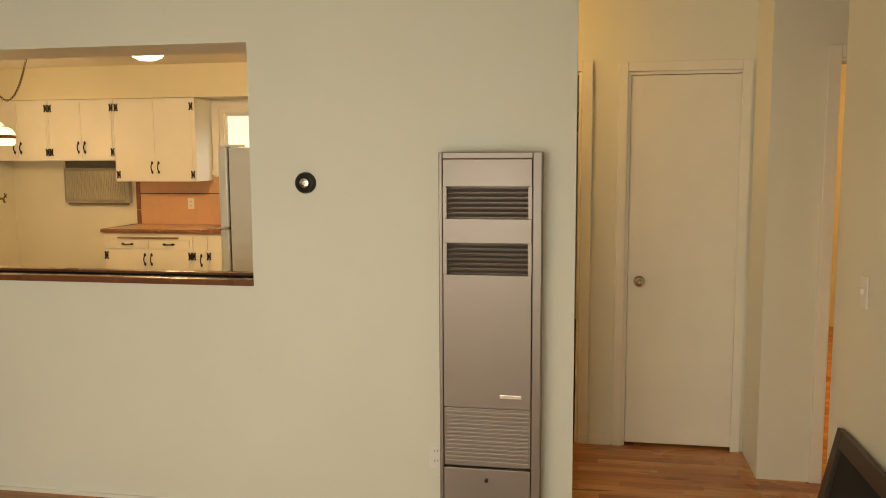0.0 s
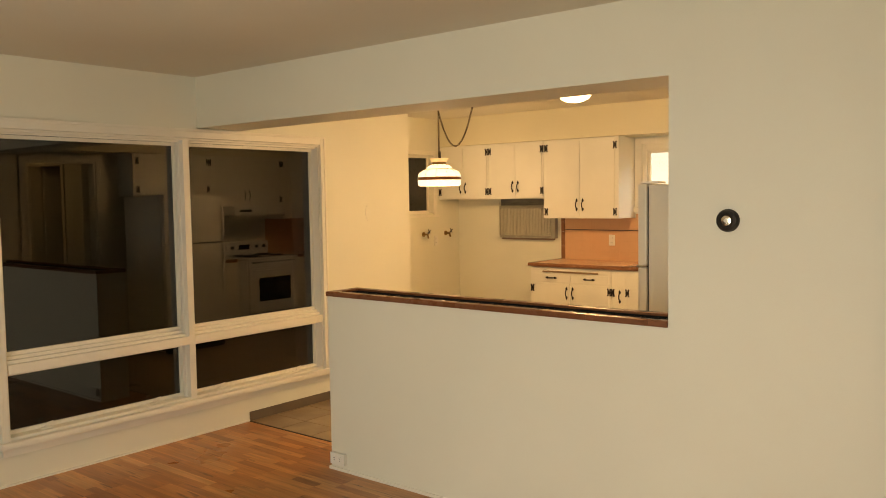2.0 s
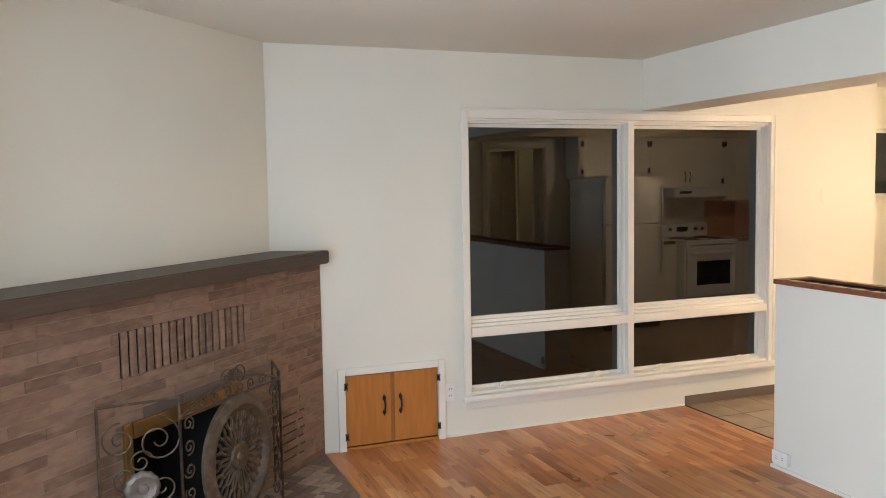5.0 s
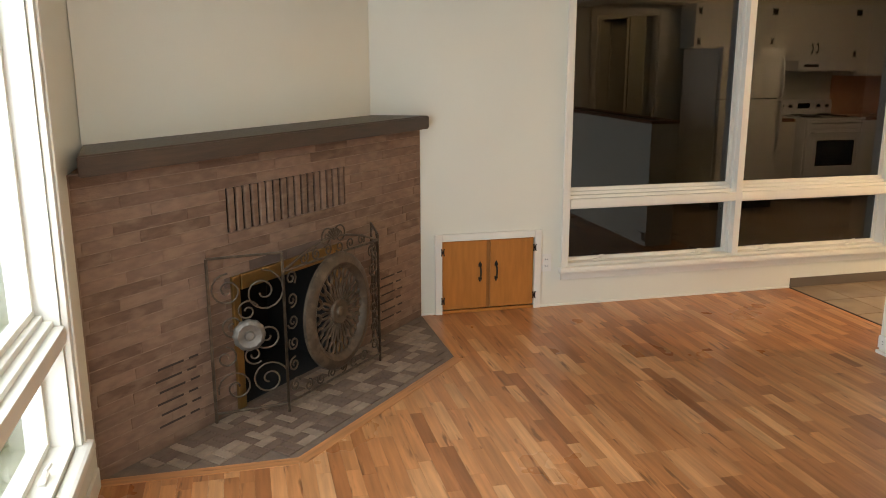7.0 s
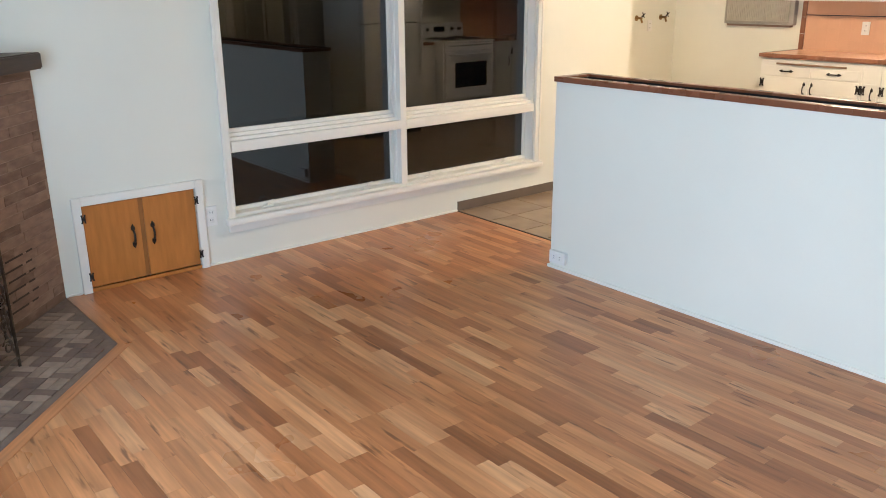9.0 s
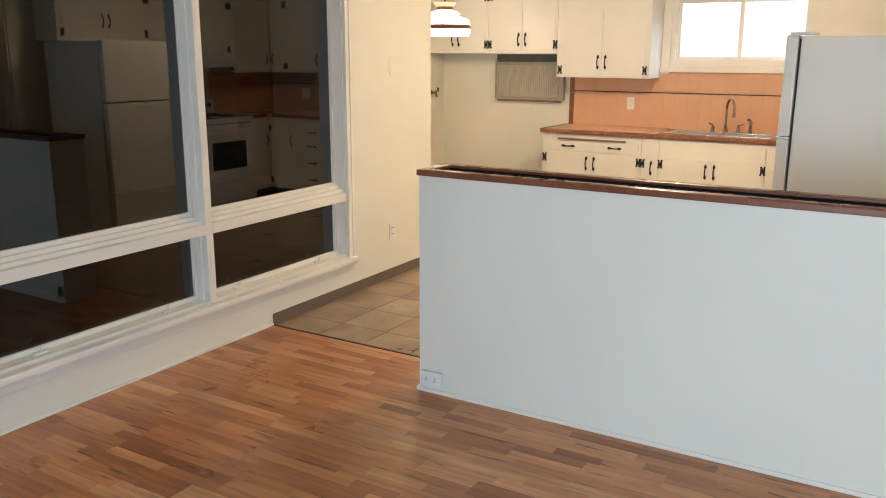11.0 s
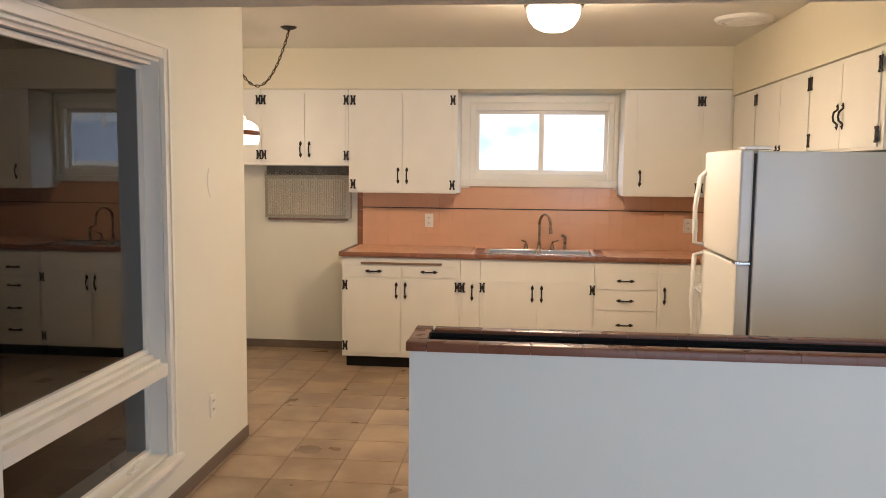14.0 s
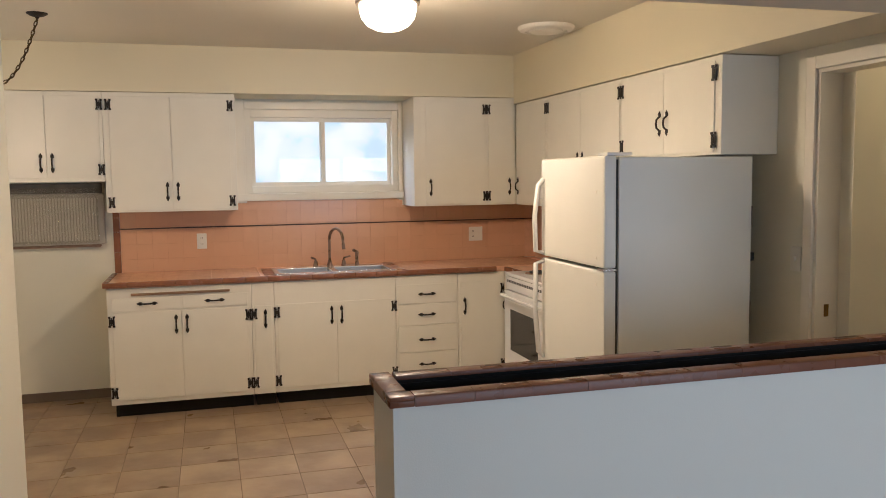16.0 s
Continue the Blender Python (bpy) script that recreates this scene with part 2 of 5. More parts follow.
HEATER = material("heater_metal", (0.265, 0.215, 0.185), 0.40, 0.6, vary=0.05, scale=3, bump=0.04, bump_scale=200)
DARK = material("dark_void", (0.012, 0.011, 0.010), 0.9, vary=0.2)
# dark greenish colour stands for the dim, hazy space behind the glass
PORCH = material("porch_gloom", (0.050, 0.057, 0.042), 0.85, vary=0.4, scale=5, stretch=(1, 1, 0.2))
BASE = material("brown_vinyl_base", (0.150, 0.112, 0.080), 0.55, vary=0.1)
PLATE = material("switch_plate", (0.78, 0.76, 0.70), 0.35, vary=0.02)
ACGREY = material("ac_grille", (0.56, 0.53, 0.47), 0.5, vary=0.08)
ACCASE = material("ac_case", (0.36, 0.34, 0.30), 0.5, vary=0.1)
GAP_SHADE = material("grey_gap_shade", (0.17, 0.16, 0.14), 0.8, vary=0.35, scale=12)
CHROME = material("chrome", (0.62, 0.58, 0.50), 0.18, 1.0, vary=0.05)
GRASS = material("lawn", (0.07, 0.10, 0.04), 0.95, vary=0.35, scale=4, bump=0.6, bump_scale=20)
ROOFM = material("roof_shingle", (0.40, 0.49, 0.61), 0.9, vary=0.2, scale=8, bump=0.5)
MILK = glow("milk_glass_lit", (1.0, 0.84, 0.58), 12.0)
SHADE = glow("lit_lamp_glass", (1.0, 0.93, 0.80), 1.35)
CROWN = glow("dim_amber_glass", (0.85, 0.62, 0.36), 0.35)
SHADE_BAND = material("amber_lamp_band", (0.20, 0.07, 0.03), 0.3)
GLASS = glass("clear_glass")
# tint darkens the panes to deepen the gloom of the porch
GLOOMGLASS = glass("gloom_tinted_glass", 1.9, 0.24)


# ---- builders ----
def box(bm, x0, x1, y0, y1, z0, z1, bevel=0.0):
    r = bmesh.ops.create_cube(bm, size=1)
    vs = r["verts"]
    for v in vs:
        v.co = Vector(((x0 + x1) / 2 + v.co.x * (x1 - x0), (y0 + y1) / 2 + v.co.y * (y1 - y0), (z0 + z1) / 2 + v.co.z * (z1 - z0)))
    if bevel:
        es = list({e for v in vs for e in v.link_edges})
        bmesh.ops.bevel(bm, geom=es, offset=bevel, segments=2, profile=0.6, affect="EDGES")
    return bm


def boxes(*rows, bevel=0.0):
    bm = bmesh.new()
    for r in rows:
        box(bm, *r, bevel=bevel)
    return bm


def rod(bm, a, b, r, n=10, r2=None):
    a, b = Vector(a), Vector(b)
    d = b - a
    m = Matrix.Translation((a + b) / 2) @ d.to_track_quat("Z", "Y").to_matrix().to_4x4()
    bmesh.ops.create_cone(bm, cap_ends=True, segments=n, radius1=r, radius2=r if r2 is None else r2, depth=d.length, matrix=m)
    return bm


def lathe(bm, prof, n=32, at=(0, 0, 0), wave=0, amp=0.0):
    """A surface of revolution about z; prof: (radius, height) pairs. wave ribs of depth amp run up it."""
    rings = []
    for r, z in prof:
        ring = []
        for k in range(n):
            a = 2 * math.pi * k / n
            q = r * (1 + (amp * math.cos(wave * a) if wave else 0))
            ring.append(bm.verts.new((at[0] + q * math.cos(a), at[1] + q * math.sin(a), at[2] + z)))
        rings.append(ring)
    for p, q in zip(rings, rings[1:]):
        for k in range(n):
            bm.faces.new((p[k], p[(k + 1) % n], q[(k + 1) % n], q[k]))
    return bm


def tube(bm, pts, r, n=8):
    """A round bar through the given points."""
    pts = [Vector(p) for p in pts]
    rings = []
    side = None
    for i, p in enumerate(pts):
        d = (pts[min(i + 1, len(pts) - 1)] - pts[max(i - 1, 0)]).normalized()
        ref = side if side else (Vector((0, 0, 1)) if abs(d.z) < 0.9 else Vector((1, 0, 0)))
        u = d.cross(ref).normalized()
        w = u.cross(d).normalized()
        side = w
        rings.append([bm.verts.new(p + r * (math.cos(2 * math.pi * k / n) * u + math.sin(2 * math.pi * k / n) * w)) for k in range(n)])
    for p, q in zip(rings, rings[1:]):
        for k in range(n):
            bm.faces.new((p[k], p[(k + 1) % n], q[(k + 1) % n], q[k]))
    bm.faces.new(rings[0][::-1]); bm.faces.new(rings[-1])
    return bm


def mesh_of(name, bm, mat, smooth=False):
    bmesh.ops.recalc_face_normals(bm, faces=bm.faces)
    me = bpy.data.meshes.new(name)
    bm.to_mesh(me)
    bm.free()
    me.materials.append(mat)
    if smooth:
        me.shade_smooth()
        me.set_sharp_from_angle(angle=radians(40))
    return me


def part(name, bm, mat, parent, label="", smooth=False, m=None):
    ob = new(name, mesh_of(name, bm, mat, smooth))
    ob.parent = parent
    if m is not None:
        ob.matrix_basis = m
    return tagged(ob, label)


def share(name, me, parent, m):
    ob = new(name, me)
    ob.parent = parent
    ob.matrix_basis = m
    return ob


def thing(name, m, label, category, group="", kind=""):
    ob = new(name)
    ob.empty_display_size = 0.1
    ob.matrix_basis = m
    return tagged(ob, label, category, group, kind)


def solid(name, bm, mat, label, category, kind="structure", smooth=False):
    return tagged(new(name, mesh_of(name, bm, mat, smooth)), label, category, "", kind)


def wall_boxes(along, a0, a1, b0, b1, z0, z1, holes=()):
    """A wall with openings. along 'x' or 'y'; b0, b1: its faces; holes: (start, end, bottom, top)."""
    bm = bmesh.new()

    def put(p0, p1, q0, q1):
        if p1 - p0 < 1e-4 or q1 - q0 < 1e-4:
            return
        if along == "x":
            box(bm, p0, p1, b0, b1, q0, q1)
        else:
            box(bm, b0, b1, p0, p1, q0, q1)
    at = a0
    for h0, h1, hz0, hz1 in sorted(holes):
        put(at, h0, z0, z1)
        put(h0, h1, z0, hz0)
        put(h0, h1, hz1, z1)
        at = h1
    put(at, a1, z0, z1)
    return bm


# ---- plan ----
XW, YN, XN, YB, XR = -1.25, 2.15, -2.5, 4.46, 2.2
YS, XE = -3.88, 4.52
CL, CK = 2.43, 2.495
HEAD = 2.09

WIN = [(-1.305, 1.095, 0.26, 2.02)]
LOW = (-2.13, -1.53, 0.02, 0.465)
NOOKWIN = (3.50, 3.98, 1.42, 2.08)
KWIN = (-0.13, 1.04, 1.47, 2.10)
SWIN = (0.78, 3.60, 0.30, 2.05)

solid("wall_west", wall_boxes("y", YS - 0.15, YN, XW - 0.15, XW, 0, 2.7, WIN + [LOW]), PAINT, "cream painted plaster wall with a large window", "wall")
solid("wall_nook_south", boxes((XN - 0.15, XW - 0.15, YN - 0.15, YN, 0, 2.7)), PAINT, "cream painted nook wall", "wall")
solid("wall_nook_west", wall_boxes("y", YN, YB + 0.15, XN - 0.15, XN, 0, 2.7, [NOOKWIN]), PAINT, "cream painted nook wall with a small window", "wall")
solid("wall_north", wall_boxes("x", XN, XR + 0.15, YB, YB + 0.15, 0, 2.7, [KWIN]), PAINT, "cream painted kitchen wall with a window over the sink", "wall")
solid("wall_kitchen_east", wall_boxes("y", 0.12, YB, XR, XR + 0.12, 0, 2.7, [(0.45, 1.19, 0, 2.03)]), PAINT, "cream painted kitchen wall with a cased doorway", "wall")
solid("wall_south", wall_boxes("x", XW, XE, YS - 0.15, YS, 0, 2.7, [SWIN]), PAINT, "cream painted wall with a wide daylight window", "wall")
solid("wall_east", boxes((XE, XE + 0.12, YS - 0.15, 0.0, 0, 2.7)), PAINT, "cream painted wall beside the hall", "wall")
solid("wall_divider", boxes((2.103, 3.51, 0, 0.12, 0, 2.7)), PAINT, "cream painted wall that carries the wall heater", "wall")
solid("beam", boxes((XW, 2.103, 0, 0.35, HEAD, 2.7), (2.103, XR, 0.12, 0.27, 0, 2.7), (2.103, XR, 0.27, 0.35, HEAD, 2.7)), PAINT, "cream painted dropped beam over the pass-through", "beam")
solid("ceiling_living", boxes((XW - 0.15, XE + 0.12, YS - 0.15, 0.0, CL, CL + 0.25)), CEIL, "beige painted smooth ceiling", "ceiling")
solid("ceiling_kitchen", boxes((XN - 0.15, XR, 0.24, YB + 0.15, CK, CK + 0.15)), CEIL, "cream painted kitchen ceiling", "ceiling")
solid("ceiling_hall", boxes((XR + 0.12, 6.6, 0.0, 4.6, CL, CL + 0.25), (3.51, XE, -0.0, 0.12, CL, CL + 0.1)), CEIL, "cream painted hall ceiling", "ceiling")
solid("soffit", boxes((XN, XR, 4.080, YB, 2.177, CK), (1.872, XR, 0.24, 4.080, 2.128, CK)), CREAM, "cream painted soffit above the kitchen cabinets", "soffit")
# hall and the rooms behind it
solid("wall_hall_north", wall_boxes("x", XR + 0.12, 4.40, 1.10, 1.22, 0, 2.7, [(2.75, 3.52, 0, 2.04), (3.76, 4.385, 0, 2.035)]), PAINT, "cream painted hall wall with two doorways", "wall")
solid("wall_hall_corner", boxes((4.40, 4.64, 0.72, 1.22, 0, 2.7)), PAINT, "cream painted wall corner in the hall", "wall")
solid("wall_hall_bedroom", wall_boxes("x", 4.64, 6.6, 0.72, 0.84, 0, 2.7, [(4.68, 5.42, 0, 2.04)]), PAINT, "cream painted wall with the bedroom doorway", "wall")
solid("wall_hall_east", boxes((6.6, 6.72, -0.1, 4.6, 0, 2.7)), PAINT, "cream painted end wall", "wall")
solid("wall_hall_south", boxes((XE + 0.12, 6.6, -0.12, 0.0, 0, 2.7)), PAINT, "cream painted hall wall", "wall")
solid("wall_rooms_north", boxes((XR + 0.12, 6.72, 4.6, 4.72, 0, 2.7)), PAINT, "cream painted far wall", "wall")
solid("wall_rooms_between", boxes((4.52, 4.64, 1.22, 4.6, 0, 2.7)), PAINT, "cream painted wall between the rooms", "wall")
solid("wall_closet", boxes((3.72, 4.40, 1.9, 1.95, 0, 2.43)), PAINT, "cream painted closet back", "wall")
# floors
solid("floor", boxes((XW - 0.15, 6.72, YS - 0.15, 0.36, -0.10, -0.006), (XR + 0.12, 6.72, 0.36, 4.72, -0.10, -0.006)), OAK_GAP, "dark joints under the oak strip floor", "floor")
solid("floor_kitchen", boxes((XN - 0.15, XR + 0.12, 0.36, YB + 0.15, -0.10, -0.005)), GROUT, "brown grout under the kitchen floor tiles", "floor")

# ---- half wall with the planter trough ----
solid("half_wall", boxes((0, 2.103, 0, 0.03, 0, 1.035), (0, 2.103, 0.21, 0.24, 0, 1.035), (0, 0.03, 0.03, 0.21, 0, 1.035), (0.03, 2.103, 0.03, 0.21, 0.0, 0.80)), PAINT,
      "white painted half wall with a planter trough in its top", "half wall")
# sheets in void black paint the shade down in the trough
solid("trough_shade", boxes((0.032, 2.10, 0.032, 0.040, 0.8, 1.034), (0.032, 2.10, 0.2, 0.208, 0.8, 1.034), (0.032, 0.040, 0.04, 0.2, 0.8, 1.034), (0.032, 2.1, 0.04, 0.2, 0.801, 0.812)), DARK,
      "near-black sheets that paint the shade inside the planter trough", "planter")


# ---- hardware shared by the cabinets ----
def pull_mesh():
    """An arched pull with spear-shaped ends; runs along z, stands off towards -y."""
    bm = bmesh.new()
    tube(bm, [(0, -0.004, -0.035), (0, -0.020, -0.022), (0, -0.024, 0), (0, -0.020, 0.022), (0, -0.004, 0.035)], 0.0056)
    for s_ in (-1, 1):
        box(bm, -0.011, 0.011, -0.005, 0, s_ * 0.042 - 0.009, s_ * 0.042 + 0.009, 0.002)
        rod(bm, (0, -0.0025, s_ * 0.049), (0, -0.0025, s_ * 0.067), 0.011, 4, 0.001)
    return mesh_of("pull", bm, IRON)


def hinge_mesh():
    """An H hinge with flared ends."""
    bm = bmesh.new()
    for s_ in (-1, 1):
        box(bm, s_ * 0.012 - 0.0055, s_ * 0.012 + 0.0055, -0.004, 0, -0.036, 0.036, 0.001)
        for z in (-0.031, 0.031):
            box(bm, s_ * 0.014 - 0.0075, s_ * 0.014 + 0.0075, -0.005, 0, z - 0.006, z + 0.006, 0.001)
    box(bm, -0.008, 0.008, -0.005, 0, -0.014, 0.014, 0.001)
    rod(bm, (0, -0.004, -0.026), (0, -0.004, 0.026), 0.0035, 8)
    return mesh_of("hinge", bm, IRON)


PULL, HINGE = pull_mesh(), hinge_mesh()


def cabinet(name, m, w, d, z0, z1, fronts, label, group, toe=0.0):
    """A cabinet; x along its front, y into the wall. fronts: (kind, x0, x1, z0, z1, hinge side, pull x, pull z)."""
    cab = thing(name, m, label, "cabinet", group)
    part("carcass", boxes((0.0, w, 0, d, z0 + toe, z1), bevel=0.003), CAB, cab)
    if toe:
        # void black puts the shade under the cabinet front into the colour
        part("toe_kick", boxes((0.02, w - 0.001, 0.07, d, z0, z0 + toe)), DARK, cab, "recessed toe kick blackened for its shade")
    for kind, x0, x1, a, b, side, px, pz in fronts:
        leaf = part("drawer_front" if kind == "drawer" else "door", boxes((x0, x1, -0.008, -0.001, a, b), bevel=0.002), CAB, cab)
        turn = 90 if kind == "drawer" else 0
        share("pull", PULL, leaf, pose(px, -0.008, pz, 0, turn, 0))
        if side:
            hx = x0 - 0.004 if side == "L" else x1 + 0.004
            share("hinge", HINGE, leaf, pose(hx, -0.0085, a + 0.055))
            share("hinge", HINGE, leaf, pose(hx, -0.0085, b - 0.055))
    return cab


def pair(x0, x1, a, b, pz):
    c = (x0 + x1) / 2
    return [("door", x0, c - 0.002, a, b, "L", c - 0.035, pz), ("door", c + 0.002, x1, a, b, "R", c + 0.035, pz)]


UG, BG = "upper kitchen cabinets", "base kitchen cabinets"
UY, DU = 4.09, YB - 4.09 - 0.002
cabinet("upper_cabinet", pose(XN, UY, 0), 0.713, DU, 1.572, 2.174, pair(0.03, 0.69, 1.60, 2.145, 1.70), "white painted wall cabinet with black iron hinges above the nook", UG)
cabinet("upper_cabinet", pose(XN + 0.715, UY, 0), 0.711, DU, 1.572, 2.174, pair(0.025, 0.69, 1.60, 2.145, 1.70), "white painted wall cabinet with black iron hinges above the air conditioner", UG)
cabinet("upper_cabinet", pose(-1.072, UY, 0), 0.865, DU, 1.362, 2.174, pair(0.04, 0.825, 1.375, 2.145, 1.50), "tall white painted wall cabinet above the tiled counter", UG)
cabinet("upper_cabinet", pose(1.08, UY, 0), 0.808, DU, 1.36, 2.174,
        [("door", 0.09, 0.555, 1.375, 2.14, "R", 0.125, 1.50), ("door", 0.585, 0.79, 1.375, 2.14, "L", 0.755, 1.50)],
        "tall white painted corner wall cabinet beside the window", UG)


def east(y, x):
    return pose(x, y, 0, 0, 0, -90)


DE = XR - 1.89 - 0.002
cabinet("upper_cabinet", east(4.088, 1.89), 0.62, DE, 1.36, 2.124, [("door", 0.03, 0.60, 1.375, 2.10, "R", 0.07, 1.50)], "white painted wall cabinet in the kitchen corner", UG)
cabinet("upper_cabinet", east(3.466, 1.89), 1.064, DE, 1.53, 2.124, pair(0.02, 1.05, 1.55, 2.10, 1.66), "white painted wall cabinet above the stove", UG)
cabinet("upper_cabinet", east(2.40, 1.89), 0.95, DE, 1.665, 2.124, pair(0.02, 0.90, 1.68, 2.10, 1.84), "white painted wall cabinet above the refrigerator", UG)

BY, DB = 3.825, YB - 3.825 - 0.002
b1 = cabinet("base_cabinet", pose(-1.07, BY, 0), 0.92, DB, 0, 0.872,
             [("drawer", 0.03, 0.468, 0.725, 0.808, None, 0.25, 0.768), ("drawer", 0.475, 0.895, 0.725, 0.808, None, 0.68, 0.768)] + pair(0.03, 0.895, 0.125, 0.712, 0.62),
             "white painted base cabinet with two drawers and two doors", BG, 0.095)
part("cutting_board", boxes((0.15, 0.78, -0.016, -0.002, 0.822, 0.838), bevel=0.003), material("board_wood", (0.22, 0.13, 0.07), 0.5, vary=0.2), b1, "pulled-in wooden cutting board edge")
cabinet("base_cabinet", pose(-0.148, BY, 0), 0.15, DB, 0, 0.872, [("door", 0.018, 0.132, 0.125, 0.712, "L", 0.09, 0.62)], "narrow white painted base cabinet", BG, 0.095)
cabinet("base_cabinet", pose(0.004, BY, 0), 0.856, DB, 0, 0.872, pair(0.02, 0.84, 0.125, 0.715, 0.62), "white painted sink base cabinet with two doors", BG, 0.095)
cabinet("base_cabinet", pose(0.862, BY, 0), 0.466, DB, 0, 0.872,
        [("drawer", 0.015, 0.45, 0.668, 0.806, None, 0.23, 0.735), ("drawer", 0.015, 0.45, 0.512, 0.66, None, 0.23, 0.585),
         ("drawer", 0.015, 0.45, 0.315, 0.504, None, 0.23, 0.40), ("drawer", 0.015, 0.45, 0.125, 0.307, None, 0.23, 0.22)],
        "white painted drawer base beside the sink", BG, 0.095)
cabinet("base_cabinet", pose(1.33, BY, 0), 0.36, DB, 0, 0.872, [("door", 0.02, 0.345, 0.125, 0.806, "R", 0.05, 0.63)], "white painted corner base cabinet", BG, 0.095)
cabinet("base_cabinet", east(3.823, 1.692), 0.385, XR - 1.694, 0, 0.872, [("door", 0.02, 0.365, 0.125, 0.806, "R", 0.06, 0.63)], "white painted base cabinet beside the stove", BG, 0.095)
cabinet("base_cabinet", east(2.64, 1.692), 0.47, XR - 1.694, 0, 0.872,
        [("drawer", 0.015, 0.455, a, a + 0.16, None, 0.235, a + 0.08) for a in (0.64, 0.47, 0.30, 0.13)],
        "white painted drawer base between stove and refrigerator", BG, 0.095)

# ---- worktop, sink, taps ----
ctop = thing("worktop", pose(-1.09, 3.80, 0.873), "salmon tiled kitchen worktop with brown edge tiles", "worktop")
L0 = (-1.09, 3.80, 0.873)


def loc(x0, x1, y0, y1, z0, z1, o=L0):
    return (x0 - o[0], x1 - o[0], y0 - o[1], y1 - o[1], z0 - o[2], z1 - o[2])


for bx in ((-1.07, 0.03, 3.83, YB - 0.002), (0.87, XR - 0.002, 3.83, YB - 0.002), (0.03, 0.87, 3.83, 3.88), (0.03, 0.87, 4.25, YB - 0.002), (1.70, XR - 0.002, 3.44, 3.83), (1.70, XR - 0.002, 2.165, 2.64)):
    part("slab", boxes(loc(*bx, 0.873, 0.906)), PINKG, ctop)
edge = mesh_of("edge_tile", boxes((0, 0.150, 0, 0.034, 0.008, 0.041), bevel=0.005), BROWNT, True)
n = 18
for i in range(n):
    x = -1.09 + i * 0.1508
    if x < 1.55:
        share("edge_tile", edge, ctop, pose(x - L0[0], -0.004, 0))
for i in range(4):
    share("edge_tile", edge, ctop, pose(-1.09 - L0[0] - 0.004, 3.99 + i * 0.1508 - L0[1], 0, 0, 0, -90))
for y in (3.76, 3.60, 2.60, 2.45, 2.31):
    share("edge_tile", edge, ctop, pose(1.668 - L0[0], y - L0[1], 0, 0, 0, -90))
top = mesh_of("top_tile", boxes((0.0005, 0.108, 0.0005, 0.103, 0, 0.006), bevel=0.0008), PINK)
for i in range(31):
    for j in range(6):
        x, y = -1.056 + i * 0.1085, 3.838 + j * 0.1035
        if not (-0.08 < x + 0.054 < 0.93) and x < 2.08 and y < 4.36:
            share("top_tile", top, ctop, pose(x - L0[0], y - L0[1], 0.033))
for i in range(3):
    share("top_tile", top, ctop, pose(0.2 + i * 0.2 - L0[0], 4.30 - L0[1], 0.033))
dark_tile = mesh_of("sink_tile", boxes((0, 0.075, 0, 0.12, 0, 0.007), bevel=0.002), CAPT)
for x in (-0.05, 0.875):
    for j in range(4):
        share("sink_tile", dark_tile, ctop, pose(x - L0[0], 3.835 + j * 0.122 - L0[1], 0.0335))

sink = thing("sink", pose(0.45, 4.06, 0.915), "stainless steel double bowl drop-in sink", "sink")
part("rim", boxes((-0.43, 0.43, -0.20, -0.165, -0.004, 0.006), (-0.43, 0.43, 0.13, 0.21, -0.004, 0.006), (-0.43, -0.395, -0.165, 0.13, -0.004, 0.006),
                  (0.395, 0.43, -0.165, 0.13, -0.004, 0.006), (-0.02, 0.02, -0.165, 0.13, -0.004, 0.004), bevel=0.002), STEEL, sink)
for x0, x1 in ((-0.395, -0.02), (0.02, 0.395)):
    part("bowl", boxes((x0, x1, -0.165, 0.13, -0.17, -0.165), (x0, x0 + 0.004, -0.165, 0.13, -0.165, 0.0), (x1 - 0.004, x1, -0.165, 0.13, -0.165, 0.0),
                       (x0, x1, -0.165, -0.161, -0.165, 0), (x0, x1, 0.126, 0.13, -0.165, 0)), BOWL, sink)
tap = thing("kitchen_faucet", pose(0.45, 4.22, 0.921), "dark bronze gooseneck kitchen faucet with two lever handles", "faucet")
bm = bmesh.new()
rod(bm, (0, 0, 0), (0, 0, 0.05), 0.022, 14, 0.014)
arc = [(0, 0, 0.05), (0, 0, 0.20)] + [(0.042 * (1 - math.cos(a)), -0.060 * (1 - math.cos(a)), 0.20 + 0.085 * math.sin(a)) for a in [k * math.pi / 10 for k in range(1, 10)]] + [(0.086, -0.122, 0.17)]
tube(bm, arc, 0.0105, 12)
rod(bm, (0.086, -0.122, 0.175), (0.088, -0.125, 0.135), 0.0135, 12)
part("spout", bm, FAUCET, tap, smooth=True)
for s_, x in ((-1, -0.105), (1, 0.105)):
    bm = bmesh.new()
    rod(bm, (x, 0, 0), (x, 0, 0.045), 0.02, 12, 0.012)
    tube(bm, [(x, 0, 0.045), (x + s_ * 0.004, 0, 0.06), (x - 0.035 * 1, -0.01, 0.072)] if s_ < 0 else [(x, 0, 0.045), (x, 0, 0.06), (x + 0.05, -0.01, 0.075)], 0.007)
    part("lever", bm, FAUCET, tap, smooth=True)
spray = thing("side_sprayer", pose(0.655, 4.22, 0.921), "dark bronze side sprayer beside the faucet", "sprayer")
bm = bmesh.new()
